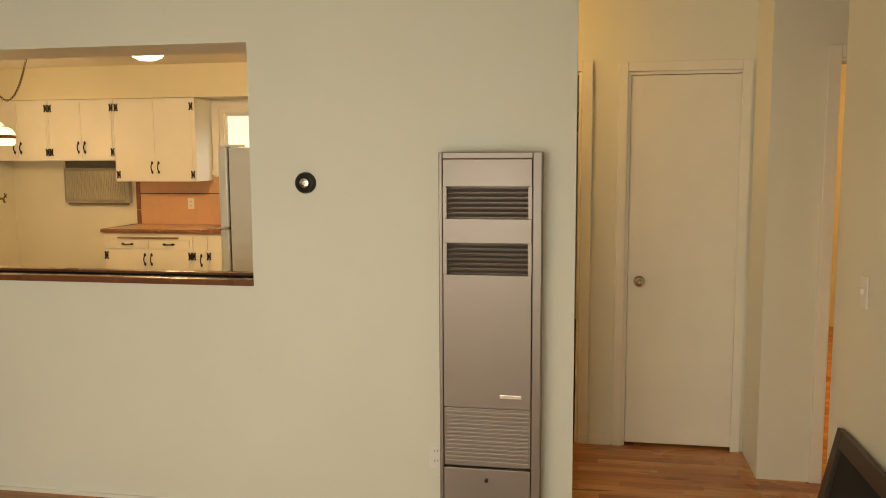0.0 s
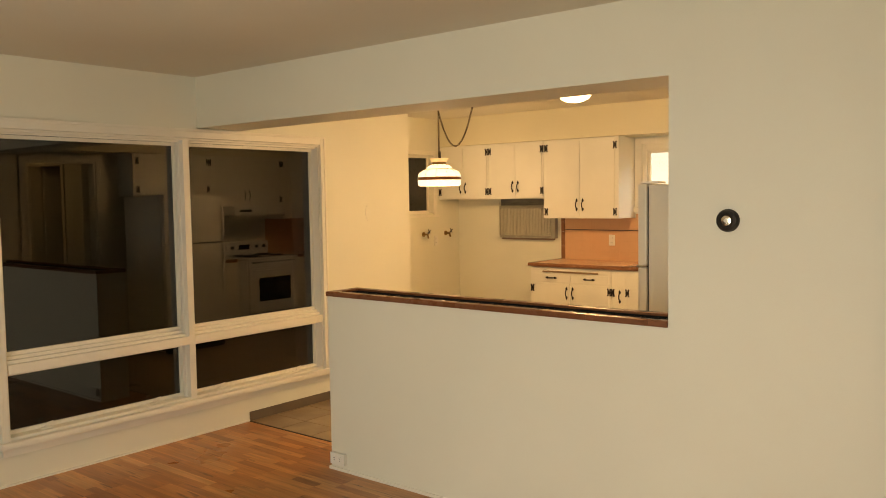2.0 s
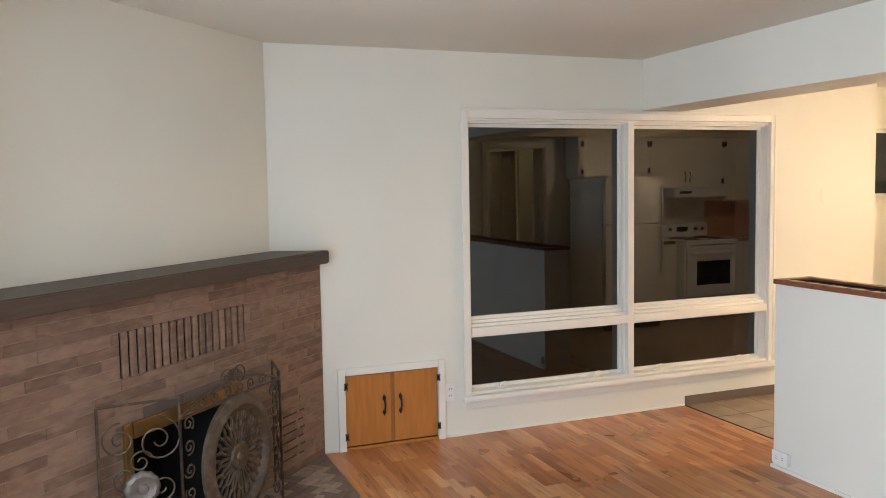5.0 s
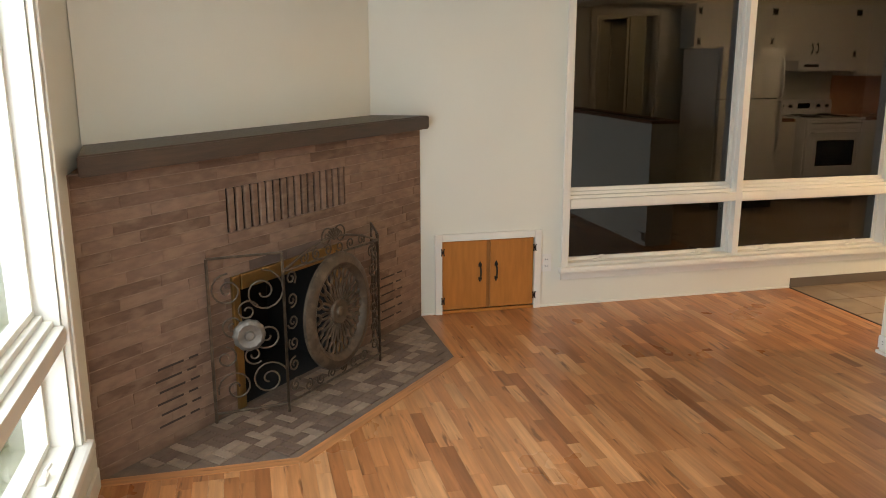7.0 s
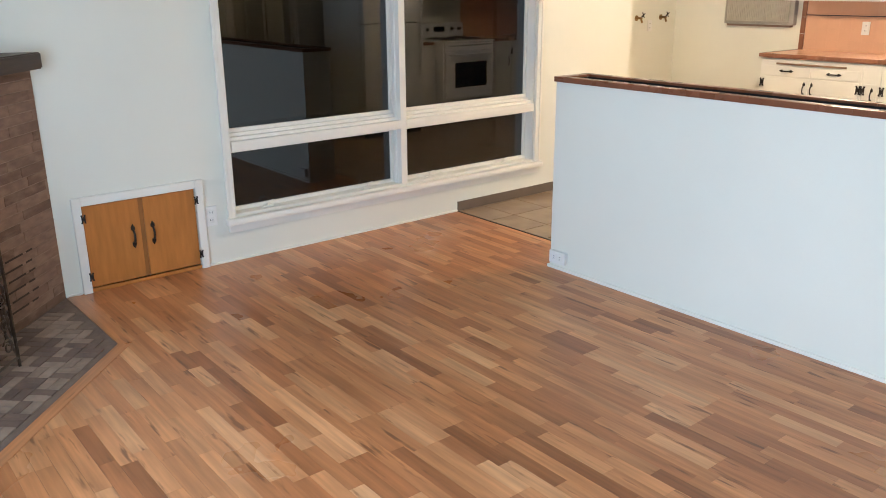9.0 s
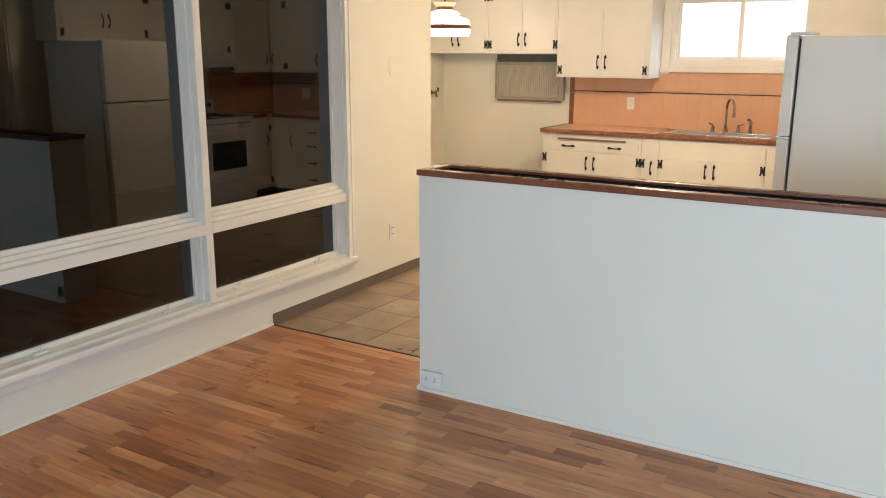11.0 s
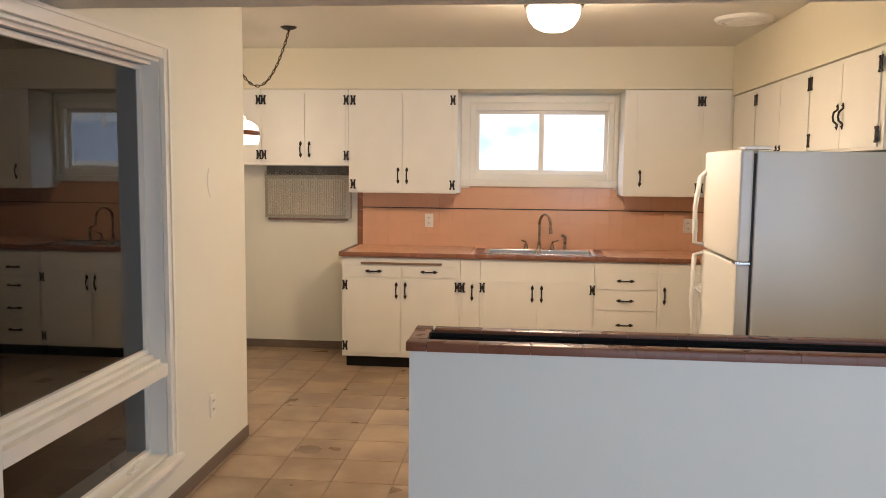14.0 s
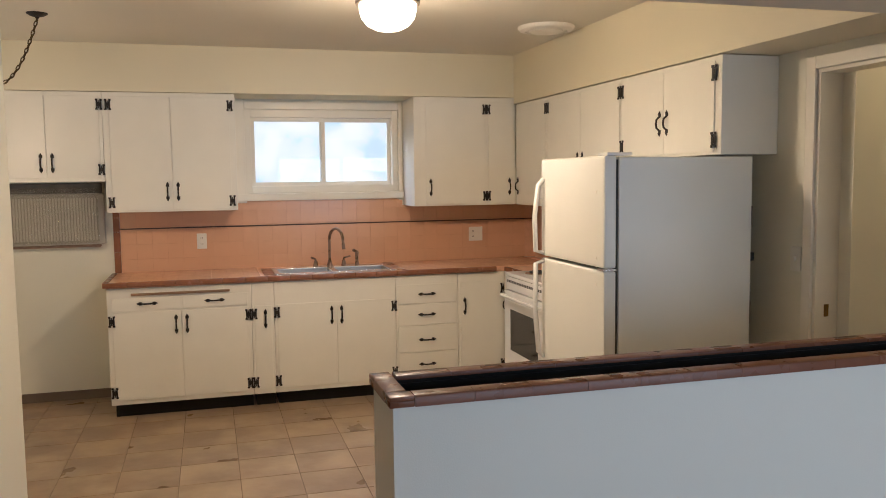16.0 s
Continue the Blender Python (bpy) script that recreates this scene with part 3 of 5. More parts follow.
rod(bm, (0, 0, 0), (0, 0, 0.03), 0.018, 12, 0.014); rod(bm, (0, 0, 0.03), (0, 0, 0.10), 0.011, 12, 0.015); rod(bm, (0.006, 0, 0.10), (-0.03, -0.012, 0.118), 0.011, 10)
part("nozzle", bm, FAUCET, spray, smooth=True)

# ---- wall tiles behind the worktop ----
splash = thing("backsplash", pose(0, YB - 0.006, 0.91), "salmon glazed tile backsplash with a thin dark liner", "backsplash", kind="structure")
part("grout_bed", boxes((-1.03, XR - 0.003, 0, 0.005, 0.0, 0.45), (-0.20, 1.07, 0, 0.005, 0.45, 0.50)), PINKG, splash)
wt = mesh_of("wall_tile", boxes((0.0003, 0.1077, -0.005, 0, 0.0003, 0.1077), bevel=0.0005), PINK)
for i in range(29):
    for j, z in enumerate((-0.012, 0.096, 0.204, 0.326, 0.434)):
        x = -1.028 + i * 0.108
        if x + 0.108 > XR or (j == 4 and not (-0.22 < x < 0.98)):
            continue
        share("wall_tile", wt, splash, pose(x, 0, z))
part("liner", boxes((-1.03, XR - 0.01, -0.006, 0, 0.315, 0.3222)), MANTEL, splash, "thin dark brown liner tile")
bull = mesh_of("end_tile", boxes((0, 0.045, -0.010, 0.002, 0, 0.148), bevel=0.004), BROWNT)
for k in range(3):
    share("end_tile", bull, splash, pose(-1.076, 0, k * 0.15))
side = thing("backsplash_east", pose(XR, 0, 0.91), "salmon tile strip behind the stove", "backsplash", kind="structure")
part("tile_field", boxes((-0.008, -0.001, 3.44, YB - 0.01, 0.0, 0.45)), PINK, side)

# ---- kitchen window, outlets ----
def plate(m, kind="outlet"):
    p = thing("switch_plate" if kind == "switch" else "outlet", m, "white plastic light switch plate" if kind == "switch" else "white plastic wall outlet", kind)
    part("cover", boxes((-0.035, 0.035, -0.007, -0.0005, -0.057, 0.057), bevel=0.003), PLATE, p)
    if kind == "switch":
        part("toggle", boxes((-0.005, 0.005, -0.018, -0.006, -0.010, 0.012), bevel=0.002), PLATE, p)
    else:
        for z in (-0.022, 0.022):
            sock = part("socket", boxes((-0.016, 0.016, -0.009, -0.006, z - 0.014, z + 0.014), bevel=0.003), PLATE, p)
            part("slot", boxes((-0.008, -0.005, -0.0096, -0.0085, z - 0.004, z + 0.006), (0.005, 0.008, -0.0096, -0.0085, z - 0.004, z + 0.006)), RUBBER, sock)
    return p


plate(pose(-0.465, YB - 0.012, 1.125))
wide = thing("outlet", pose(1.675, YB - 0.012, 1.115), "wide cream double-gang wall plate with one outlet", "outlet")
part("cover", boxes((-0.058, 0.058, -0.007, -0.0005, -0.057, 0.057), bevel=0.003), PLATE, wide)
for z in (-0.022, 0.022):
    sock = part("socket", boxes((-0.040, -0.010, -0.009, -0.0065, z - 0.014, z + 0.014), bevel=0.003), PLATE, wide)
    part("slot", boxes((-0.031, -0.028, -0.0098, -0.0088, z - 0.004, z + 0.006), (-0.021, -0.018, -0.0098, -0.0088, z - 0.004, z + 0.006)), RUBBER, sock)
plate(pose(XW, 1.62, 0.34, 0, 0, 90))
plate(pose(XW, -1.447, 0.29, 0, 0, 90))
plate(pose(2.925, 0, 0.30))
low = plate(pose(0.078, -0.026, 0.078, 0, 90, 0))
part("back_box", boxes((-0.031, 0.031, -0.0005, 0.024, -0.052, 0.052), bevel=0.003), PLATE, low)
plate(pose(XR - 0.001, 1.30, 1.18, 0, 0, -90), "switch")
plate(pose(XE - 0.001, -0.35, 1.12, 0, 0, -90), "switch")

kx0, kx1, kz0, kz1 = KWIN
kw = thing("window_kitchen", pose(0, YB, 0), "white framed sliding window above the sink, bright outside", "window", kind="structure")
part("casing", boxes((kx0 - 0.075, kx0, -0.02, -0.001, kz0 - 0.07, kz1 + 0.06), (kx1, kx1 + 0.03, -0.02, -0.001, kz0 - 0.07, kz1 + 0.06),
                     (kx0, kx1, -0.02, -0.001, kz1, kz1 + 0.06), bevel=0.004), TRIM, kw)
part("sill", boxes((kx0 - 0.08, kx1 + 0.035, -0.045, -0.001, kz0 - 0.055, kz0 - 0.001), bevel=0.006), TRIM, kw)
part("window_frame", boxes((kx0, kx0 + 0.045, 0.0, 0.1, kz0, kz1), (kx1 - 0.045, kx1, 0, 0.1, kz0, kz1), (kx0 + 0.045, kx1 - 0.045, 0, 0.1, kz0, kz0 + 0.055), (kx0 + 0.045, kx1 - 0.045, 0, 0.1, kz1 - 0.06, kz1), bevel=0.004), TRIM, kw)
kc = (kx0 + kx1) / 2
for a, b, y in ((kx0 + 0.045, kc + 0.02, 0.035), (kc - 0.02, kx1 - 0.045, 0.062)):
    sash = part("sash", boxes((a, a + 0.028, y, y + 0.025, kz0 + 0.055, kz1 - 0.06), (b - 0.028, b, y, y + 0.025, kz0 + 0.055, kz1 - 0.06), (a + 0.028, b - 0.028, y, y + 0.025, kz0 + 0.055, kz0 + 0.083),
                              (a + 0.028, b - 0.028, y, y + 0.025, kz1 - 0.088, kz1 - 0.06)), TRIM, kw)
    pane = part("pane", boxes((a + 0.027, b - 0.027, y + 0.010, y + 0.014, kz0 + 0.08, kz1 - 0.085)), GLASS, sash)
    pane.visible_shadow = False


# ---- the large windows ----
def big_window(name, m, x0, x1, z0, z1, mulls, zt, label, glazing):
    """A wooden picture window: tall panes above, awning panes below; x along the wall, y outwards."""
    w = thing(name, m, label, "window", kind="structure")
    c = 0.042
    part("casing", boxes((x0 - c, x0, -0.022, -0.001, z0 - 0.02, z1 + 0.055), (x1, x1 + c, -0.022, -0.001, z0 - 0.02, z1 + 0.055), (x0, x1, -0.022, -0.001, z1, z1 + 0.055),
                         (x0 - c - 0.006, x0 - c + 0.012, -0.03, -0.0225, z0 - 0.02, z1 + 0.061), (x1 + c - 0.012, x1 + c + 0.006, -0.03, -0.0225, z0 - 0.02, z1 + 0.061),
                         (x0 - c + 0.012, x1 + c - 0.012, -0.03, -0.0225, z1 + 0.043, z1 + 0.061), bevel=0.003), TRIM, w)
    bm = boxes((x0 - c - 0.02, x1 + c + 0.02, -0.055, -0.001, z0 - 0.042, z0), bevel=0.014)
    box(bm, x0 - c, x1 + c, -0.018, -0.001, z0 - 0.088, z0 - 0.043, 0.003)
    part("window_sill", bm, TRIM, w)
    bm = boxes((x0 + 0.001, x0 + 0.012, 0.0, 0.12, z0, z1), (x1 - 0.012, x1 - 0.001, 0.0, 0.12, z0, z1), (x0 + 0.012, x1 - 0.012, 0.0, 0.12, z1 - 0.014, z1 - 0.001),
               (x0 + 0.012, x1 - 0.012, 0.0, 0.12, z0 + 0.001, z0 + 0.014), (x0 + 0.012, x1 - 0.012, 0.03, 0.055, z1 - 0.028, z1 - 0.014))
    part("window_frame", bm, TRIM, w)
    for q in mulls:
        part("mullion", boxes((q - 0.024, q + 0.024, -0.012, 0.12, z0 + 0.014, z1 - 0.014), (q - 0.034, q + 0.034, 0.03, 0.06, z0 + 0.014, z1 - 0.014), bevel=0.003), TRIM, w)
    stops = [x0 + 0.012] + list(mulls) + [x1 - 0.012]
    for k in range(len(stops) - 1):
        a = stops[k] + (0.024 if k else 0)
        b = stops[k + 1] - (0.024 if k < len(stops) - 2 else 0)
        part("transom", boxes((a, b, -0.014, 0.12, zt - 0.03, zt + 0.026), (a, b, 0.02, 0.12, zt + 0.026, zt + 0.045), (a, b, 0.05, 0.12, zt + 0.045, zt + 0.065), bevel=0.003), TRIM, w)
        for lo, hi in ((zt + 0.065, z1 - 0.028), (z0 + 0.014, zt - 0.03)):
            r = 0.022
            sash = part("sash", boxes((a, a + r, 0.072, 0.11, lo, hi), (b - r, b, 0.072, 0.11, lo, hi), (a + r, b - r, 0.072, 0.11, lo, lo + r), (a + r, b - r, 0.072, 0.11, hi - r, hi), bevel=0.002), TRIM, w)
            pane = part("pane", boxes((a + r - 0.002, b - r + 0.002, 0.088, 0.092, lo + r - 0.002, hi - r + 0.002)), glazing, sash)
            pane.visible_shadow = False
        for q in (a + 0.22, b - 0.24):
            bm = boxes((q - 0.035, q + 0.035, 0.030, 0.052, z0 + 0.014, z0 + 0.024), bevel=0.003)
            tube(bm, [(q, 0.04, z0 + 0.022), (q + 0.004, 0.034, z0 + 0.045), (q + 0.035, 0.026, z0 + 0.052)], 0.006)
            part("sash_latch", bm, TRIM, w, "small cream painted sash latch")
    return w


big_window("window_west", pose(XW, 0, 0, 0, 0, 90), -1.305, 1.095, 0.26, 2.02, [-0.10], 0.665, "cream wooden picture window, glass darkened for the gloom behind it", GLOOMGLASS)
big_window("window_south", pose(0, YS, 0, 0, 0, 180), -SWIN[1], -SWIN[0], SWIN[2], SWIN[3], [-2.77, -1.94], 0.70, "white wooden picture window full of daylight", GLASS)

nz = NOOKWIN
nw = thing("window_nook", pose(XN, 0, 0, 0, 0, 90), "small cream framed window, glass darkened for the gloom behind it", "window", kind="structure")
part("casing", boxes((nz[0] - 0.05, nz[0], -0.02, -0.001, nz[2] - 0.02, nz[3] + 0.05), (nz[1], nz[1] + 0.05, -0.02, -0.001, nz[2] - 0.02, nz[3] + 0.05), (nz[0], nz[1], -0.02, -0.001, nz[3], nz[3] + 0.05), bevel=0.003), TRIM, nw)
part("window_sill", boxes((nz[0] - 0.07, nz[1] + 0.07, -0.04, -0.001, nz[2] - 0.045, nz[2] - 0.021), bevel=0.005), TRIM, nw)
part("sash", boxes((nz[0], nz[0] + 0.025, 0.06, 0.1, nz[2], nz[3]), (nz[1] - 0.025, nz[1], 0.06, 0.1, nz[2], nz[3]), (nz[0] + 0.025, nz[1] - 0.025, 0.06, 0.1, nz[2], nz[2] + 0.03), (nz[0] + 0.025, nz[1] - 0.025, 0.06, 0.1, nz[3] - 0.03, nz[3])), TRIM, nw)
part("pane", boxes((nz[0] + 0.02, nz[1] - 0.02, 0.078, 0.082, nz[2] + 0.02, nz[3] - 0.02)), GLOOMGLASS, nw)

# the closed porch behind the west glass, coloured dark for its unlit gloom
solid("porch_floor", boxes((-6.0, XW - 0.15, -3.2, YN - 0.15, -0.12, -0.02), (-6.0, XN - 0.15, YN - 0.15, 5.0, -0.12, -0.02)), PORCH, "porch floor in a dark colour for its gloom", "floor")
solid("porch_ceiling", boxes((-6.0, XW - 0.15, -3.2, YN - 0.15, 2.5, 2.6), (-6.0, XN - 0.15, YN - 0.15, 5.0, 2.5, 2.6)), PORCH, "porch ceiling in a dark colour for its gloom", "ceiling")
solid("porch_wall", boxes((-6.1, -6.0, -3.3, 5.1, -0.12, 2.6), (-6.0, XW - 0.15, -3.3, -3.2, -0.12, 2.6), (-6.0, XN - 0.15, 5.0, 5.1, -0.12, 2.6)), PORCH, "porch wall in a dark colour for its gloom", "wall")

# ---- the low cupboard in the west wall ----
ly0, ly1, lz0, lz1 = LOW
cup = thing("low_cupboard", pose(XW, 0, 0, 0, 0, 90), "low wall cupboard with two varnished plywood doors", "cupboard")
part("frame", boxes((ly0 - 0.045, ly0, -0.022, -0.001, 0, lz1 + 0.045), (ly1, ly1 + 0.045, -0.022, -0.001, 0, lz1 + 0.045), (ly0, ly1, -0.022, -0.001, lz1, lz1 + 0.045), bevel=0.004), TRIM, cup, "white painted frame")
part("threshold", boxes((ly0, ly1, -0.012, 0.02, 0.001, lz0), bevel=0.003), PLY, cup, "worn wooden threshold")
part("liner", boxes((ly0, ly1, 0.05, 0.06, lz0, lz1)), DARK, cup)
lc = (ly0 + ly1) / 2
for a, b, px in ((ly0 + 0.004, lc - 0.012, lc - 0.055), (lc + 0.012, ly1 - 0.004, lc + 0.05)):
    d = part("door", boxes((a, b, -0.006, 0.014, lz0 + 0.006, lz1 - 0.004), bevel=0.003), PLY, cup)
    share("pull", PULL, d, pose(px, -0.006, 0.26))
    for z in (0.09, 0.40):
        share("hinge", HINGE, d, pose(a - 0.002 if a < lc - 0.1 else b + 0.002, -0.0235, z) @ Matrix.Diagonal((0.55, 1, 0.6, 1)))
part("meeting_strip", boxes((lc - 0.011, lc + 0.011, 0.0, 0.016, lz0 + 0.006, lz1 - 0.004)), material("darker_ply", (0.30, 0.12, 0.03), 0.4, vary=0.15), cup)

# ---- corner fireplace ----
FB, FW = (0.44, -3.862), 2.322
FM = pose(FB[0], FB[1], 0, 0, 0, 136.5)
fp = thing("fireplace", FM, "corner fireplace of brown roman brick with dark timber mantel", "fireplace")
OX0, OX1, OZ = 0.72, 1.48, 0.60
VX0, VX1, VZ0, VZ1 = 0.725, 1.565, 0.8225, 1.0165


def slab(bm, pts, z0, z1):
    lo = [bm.verts.new((x, y, z0)) for x, y in pts]
    hi = [bm.verts.new((x, y, z1)) for x, y in pts]
    k = len(pts)
    for i in range(k):
        bm.faces.new((lo[i], lo[(i + 1) % k], hi[(i + 1) % k], hi[i]))
    bm.faces.new(hi); bm.faces.new(lo[::-1])
    return bm


FH = 1.165
VR = VX1 + 0.005
for outline, za, zb in (([(-0.03, -0.0014), (OX0, -0.0014), (OX0, 0.5), (0.5, 0.5)], 0, FH),
                        ([(VR, -0.0014), (FW, -0.0014), (FW - 0.5, 0.5), (VR, 0.5)], 0, FH),
                        ([(OX1, -0.0014), (VR, -0.0014), (VR, 0.5), (OX1, 0.5)], 0, VZ0 - 0.001),
                        ([(OX0, -0.0014), (OX1, -0.0014), (OX1, 0.5), (OX0, 0.5)], OZ, VZ0 - 0.001),
                        ([(OX0, 0.03), (VR, 0.03), (VR, 0.5), (OX0, 0.5)], VZ0, VZ1),
                        ([(OX0, -0.0014), (VR, -0.0014), (VR, 0.5), (OX0, 0.5)], VZ1 + 0.001, FH)):
    part("mortar_core", slab(bmesh.new(), outline, za, zb), MORTAR, fp)
fbx = part("firebox", boxes((OX0, OX1, 0.478, 0.49, 0, OZ)), SOOT_SHADE, fp, "soot-black firebox")
for nm, bx in (("firebox_side", (OX0, OX0 + 0.012, 0.02, 0.478, 0, OZ)), ("firebox_side", (OX1 - 0.012, OX1, 0.02, 0.478, 0, OZ)),
               ("firebox_top", (OX0 + 0.012, OX1 - 0.012, 0.02, 0.478, OZ - 0.012, OZ)), ("firebox_floor", (OX0 + 0.012, OX1 - 0.012, 0.02, 0.478, 0, 0.004))):
    part(nm, boxes(bx), SOOT_SHADE, fbx)
brass = boxes((OX0 - 0.01, OX0 + 0.035, -0.022, -0.004, 0.01, OZ + 0.03), (OX1 - 0.045, OX1 + 0.02, -0.022, -0.004, 0.01, OZ + 0.03), (OX0 + 0.045, OX1 - 0.045, -0.022, -0.004, OZ - 0.04, OZ + 0.03), bevel=0.005)
part("brass_frame", brass, BRASS, fp, "worn brass fire door frame")
bm = bmesh.new()
slab(bm, [(-0.06, -0.11), (FW - 0.07, -0.11), (FW - 0.19, 0.209), (0.2, 0.209)], FH, 1.24)
es = [e for e in bm.edges]
bmesh.ops.bevel(bm, geom=es, offset=0.006, segments=2, affect="EDGES")
part("mantel", bm, MANTEL, fp, "dark stained timber mantel shelf")
solid("wall_chimney", slab(bmesh.new(), [(FB[0] + (-0.7254) * u - 0.6884 * v, FB[1] + 0.6884 * u - 0.7254 * v) for u, v in ((0.2, 0.21), (FW - 0.2, 0.21), (FW - 0.6, 0.6), (0.6, 0.6))], 1.22, 2.5), PAINT,
      "cream painted diagonal wall above the fireplace", "wall")

# ---- hearth ----
HP = [(XW, -2.262), (-0.5, -2.246), (0.447, -3.136), (0.447, -3.87), (XW, -3.87)]
solid("hearth_bed", slab(bmesh.new(), HP, -0.005, 0.002), HEARTHBED, "dark mortar bed of the hearth", "hearth")

# ---- folding fire screen ----
scr = thing("fire_screen", FM, "three-panel wrought iron fire screen with an oval rosette", "fire screen")


def spiral(bm, cx, cz, r0, r1, a0, turns, rad, M4):
    pts = []
    k = int(14 * abs(turns)) + 4
    for i in range(k):
        t = i / (k - 1)
        r = r0 + (r1 - r0) * t
        a = a0 + 2 * math.pi * turns * t
        pts.append(M4 @ Vector((cx + r * math.cos(a), 0, cz + r * math.sin(a))))
    tube(bm, pts, rad, 6)


def flat_panel(p, q, h, scrolls):
    """The frame and scrolls of one screen panel that stands from p to q."""
    p, q = Vector((p[0], p[1], 0)), Vector((q[0], q[1], 0))
    d = q - p
    M4 = Matrix.Translation(p) @ Matrix.Rotation(math.atan2(d.y, d.x), 4, "Z")
    w = d.length
    bm = bmesh.new()
    tube(bm, [M4 @ Vector((0, 0, 0.002)), M4 @ Vector((0, 0, h))], 0.007, 6)
    tube(bm, [M4 @ Vector((w, 0, 0.002)), M4 @ Vector((w, 0, h))], 0.007, 6)
    tube(bm, [M4 @ Vector((0, 0, h)), M4 @ Vector((w, 0, h))], 0.006, 6)
    tube(bm, [M4 @ Vector((0, 0, 0.05)), M4 @ Vector((w, 0, 0.05))], 0.006, 6)
    for cx, cz, r0, r1, a0, turns in scrolls:
        spiral(bm, cx * w, cz, r0, r1, a0, turns, 0.0042, M4)
    return bm, M4, w


SC = [(0.25, 0.60, 0.075, 0.012, 1.5, 1.6), (0.72, 0.58, 0.10, 0.014, 1.6, -1.7), (0.30, 0.44, 0.05, 0.01, 4.5, -1.5), (0.75, 0.38, 0.07, 0.012, 2.4, 1.6),
      (0.30, 0.16, 0.08, 0.012, 3.4, -1.5), (0.75, 0.18, 0.085, 0.012, 0.2, 1.7), (0.55, 0.30, 0.045, 0.01, 5.5, -1.4), (0.5, 0.50, 0.05, 0.01, 0.4, 1.4), (0.18, 0.30, 0.05, 0.01, 1.5, -1.3)]
PL, PA, PB, PRR = (0.555, -0.03), (0.805, -0.226), (1.535, -0.226), (1.76, -0.03)
bm, M4, w = flat_panel(PL, PA, 0.745, SC)
left = part("side_panel", bm, BRONZE, scr, smooth=True)
bm = bmesh.new()
c4 = M4 @ Matrix.Translation((0.5 * w, -0.012, 0.395)) @ Matrix.Rotation(radians(90), 4, "X") @ Matrix.Diagonal((0.82, 0.82, 1, 1))
lathe(bm, [(0.001, 0.020), (0.022, 0.018), (0.028, 0.010), (0.05, 0.012), (0.062, 0.016), (0.078, 0.010), (0.086, 0.0), (0.086, -0.006), (0.001, -0.006)], 72, wave=12, amp=0.025)
bmesh.ops.transform(bm, matrix=c4, verts=bm.verts)
part("rosette", bm, material("pewter", (0.20, 0.18, 0.15), 0.5, 0.6, vary=0.3, scale=25, bump=0.5, bump_scale=90), left, "pewter-coloured round rosette", True)
bm, M4, w = flat_panel(PB, PRR, 0.69, SC)
part("side_panel", bm, BRONZE, scr, smooth=True)
CS = []
for k in range(6):
    z = 0.12 + 0.1 * k
    CS += [(0.07, z, 0.035, 0.008, 0.4 + k, 1.4), (0.93, z, 0.035, 0.008, 2.7 - k, -1.4)]
for k in range(6):
    CS += [(0.2 + 0.12 * k, 0.085, 0.03, 0.007, 1.5 + k, 1.3 if k % 2 else -1.3), (0.2 + 0.12 * k, 0.69, 0.03, 0.007, 0.6 + k, 1.3 if k % 2 else -1.3)]
CS += [(0.43, 0.75, 0.05, 0.01, 0, 1.5), (0.57, 0.75, 0.05, 0.01, 3.1, -1.5)]
bm, M4, w = flat_panel(PA, PB, 0.66, CS)
arch = [M4 @ Vector((w * t, 0, 0.66 + 0.085 * math.sin(math.pi * t))) for t in [k / 14 for k in range(15)]]
tube(bm, arch, 0.006, 6)
for k in range(7):
    a = radians(30 + 20 * k)
    tube(bm, [M4 @ Vector((w / 2 + r * math.cos(a), -0.004, 0.735 + r * math.sin(a))) for r in (0.0, 0.03, 0.055)], 0.006, 6)
mid = part("centre_panel", bm, BRONZE, scr, smooth=True)
bm = bmesh.new()
C = (w / 2, 0.385)
RX, RZ = 0.212, 0.245
rings = []
for k in range(48):
    a = 2 * math.pi * k / 48
    ring = []
    for dr, dy in ((-0.036, 0.0), (-0.028, -0.016), (-0.006, -0.030), (0.022, -0.026), (0.040, -0.010), (0.042, 0.004), (-0.03, 0.006)):
        ring.append(bm.verts.new(M4 @ Vector((C[0] + (RX + dr) * math.cos(a), dy - 0.012, C[1] + (RZ + dr) * math.sin(a)))))
    rings.append(ring)
for i in range(48):
    p, q = rings[i], rings[(i + 1) % 48]
    for j in range(7):
        bm.faces.new((p[j], p[(j + 1) % 7], q[(j + 1) % 7], q[j]))
part("oval_ring", bm, BRONZE, mid, "antique bronze oval ring", True)
bm = bmesh.new()
for k in range(16):
    a = 2 * math.pi * k / 16
    for f0, f1, wd in ((0.24, 0.70, 0.115), (0.68, 0.96, 0.15)):
        off = 0
        loop = []
        for j in range(13):
            t = 2 * math.pi * j / 12
            f = (f0 + f1) / 2 + (f1 - f0) / 2 * math.cos(t)
            b = a + off + wd * math.sin(t) * (0.8 if f0 > 0.5 else 1.0)
            loop.append(M4 @ Vector((C[0] + RX * 0.92 * f * math.cos(b), -0.014, C[1] + RZ * 0.92 * f * math.sin(b))))
        tube(bm, loop, 0.0078, 5)
cc = M4 @ Matrix.Translation((C[0], -0.02, C[1])) @ Matrix.Rotation(radians(90), 4, "X")
nb = bmesh.new()
lathe(nb, [(0.001, 0.014), (0.02, 0.012), (0.026, 0.004), (0.045, 0.008), (0.058, 0.010), (0.066, 0.0), (0.066, -0.006), (0.001, -0.006)], 24, wave=12, amp=0.03)
bmesh.ops.transform(nb, matrix=cc, verts=nb.verts)
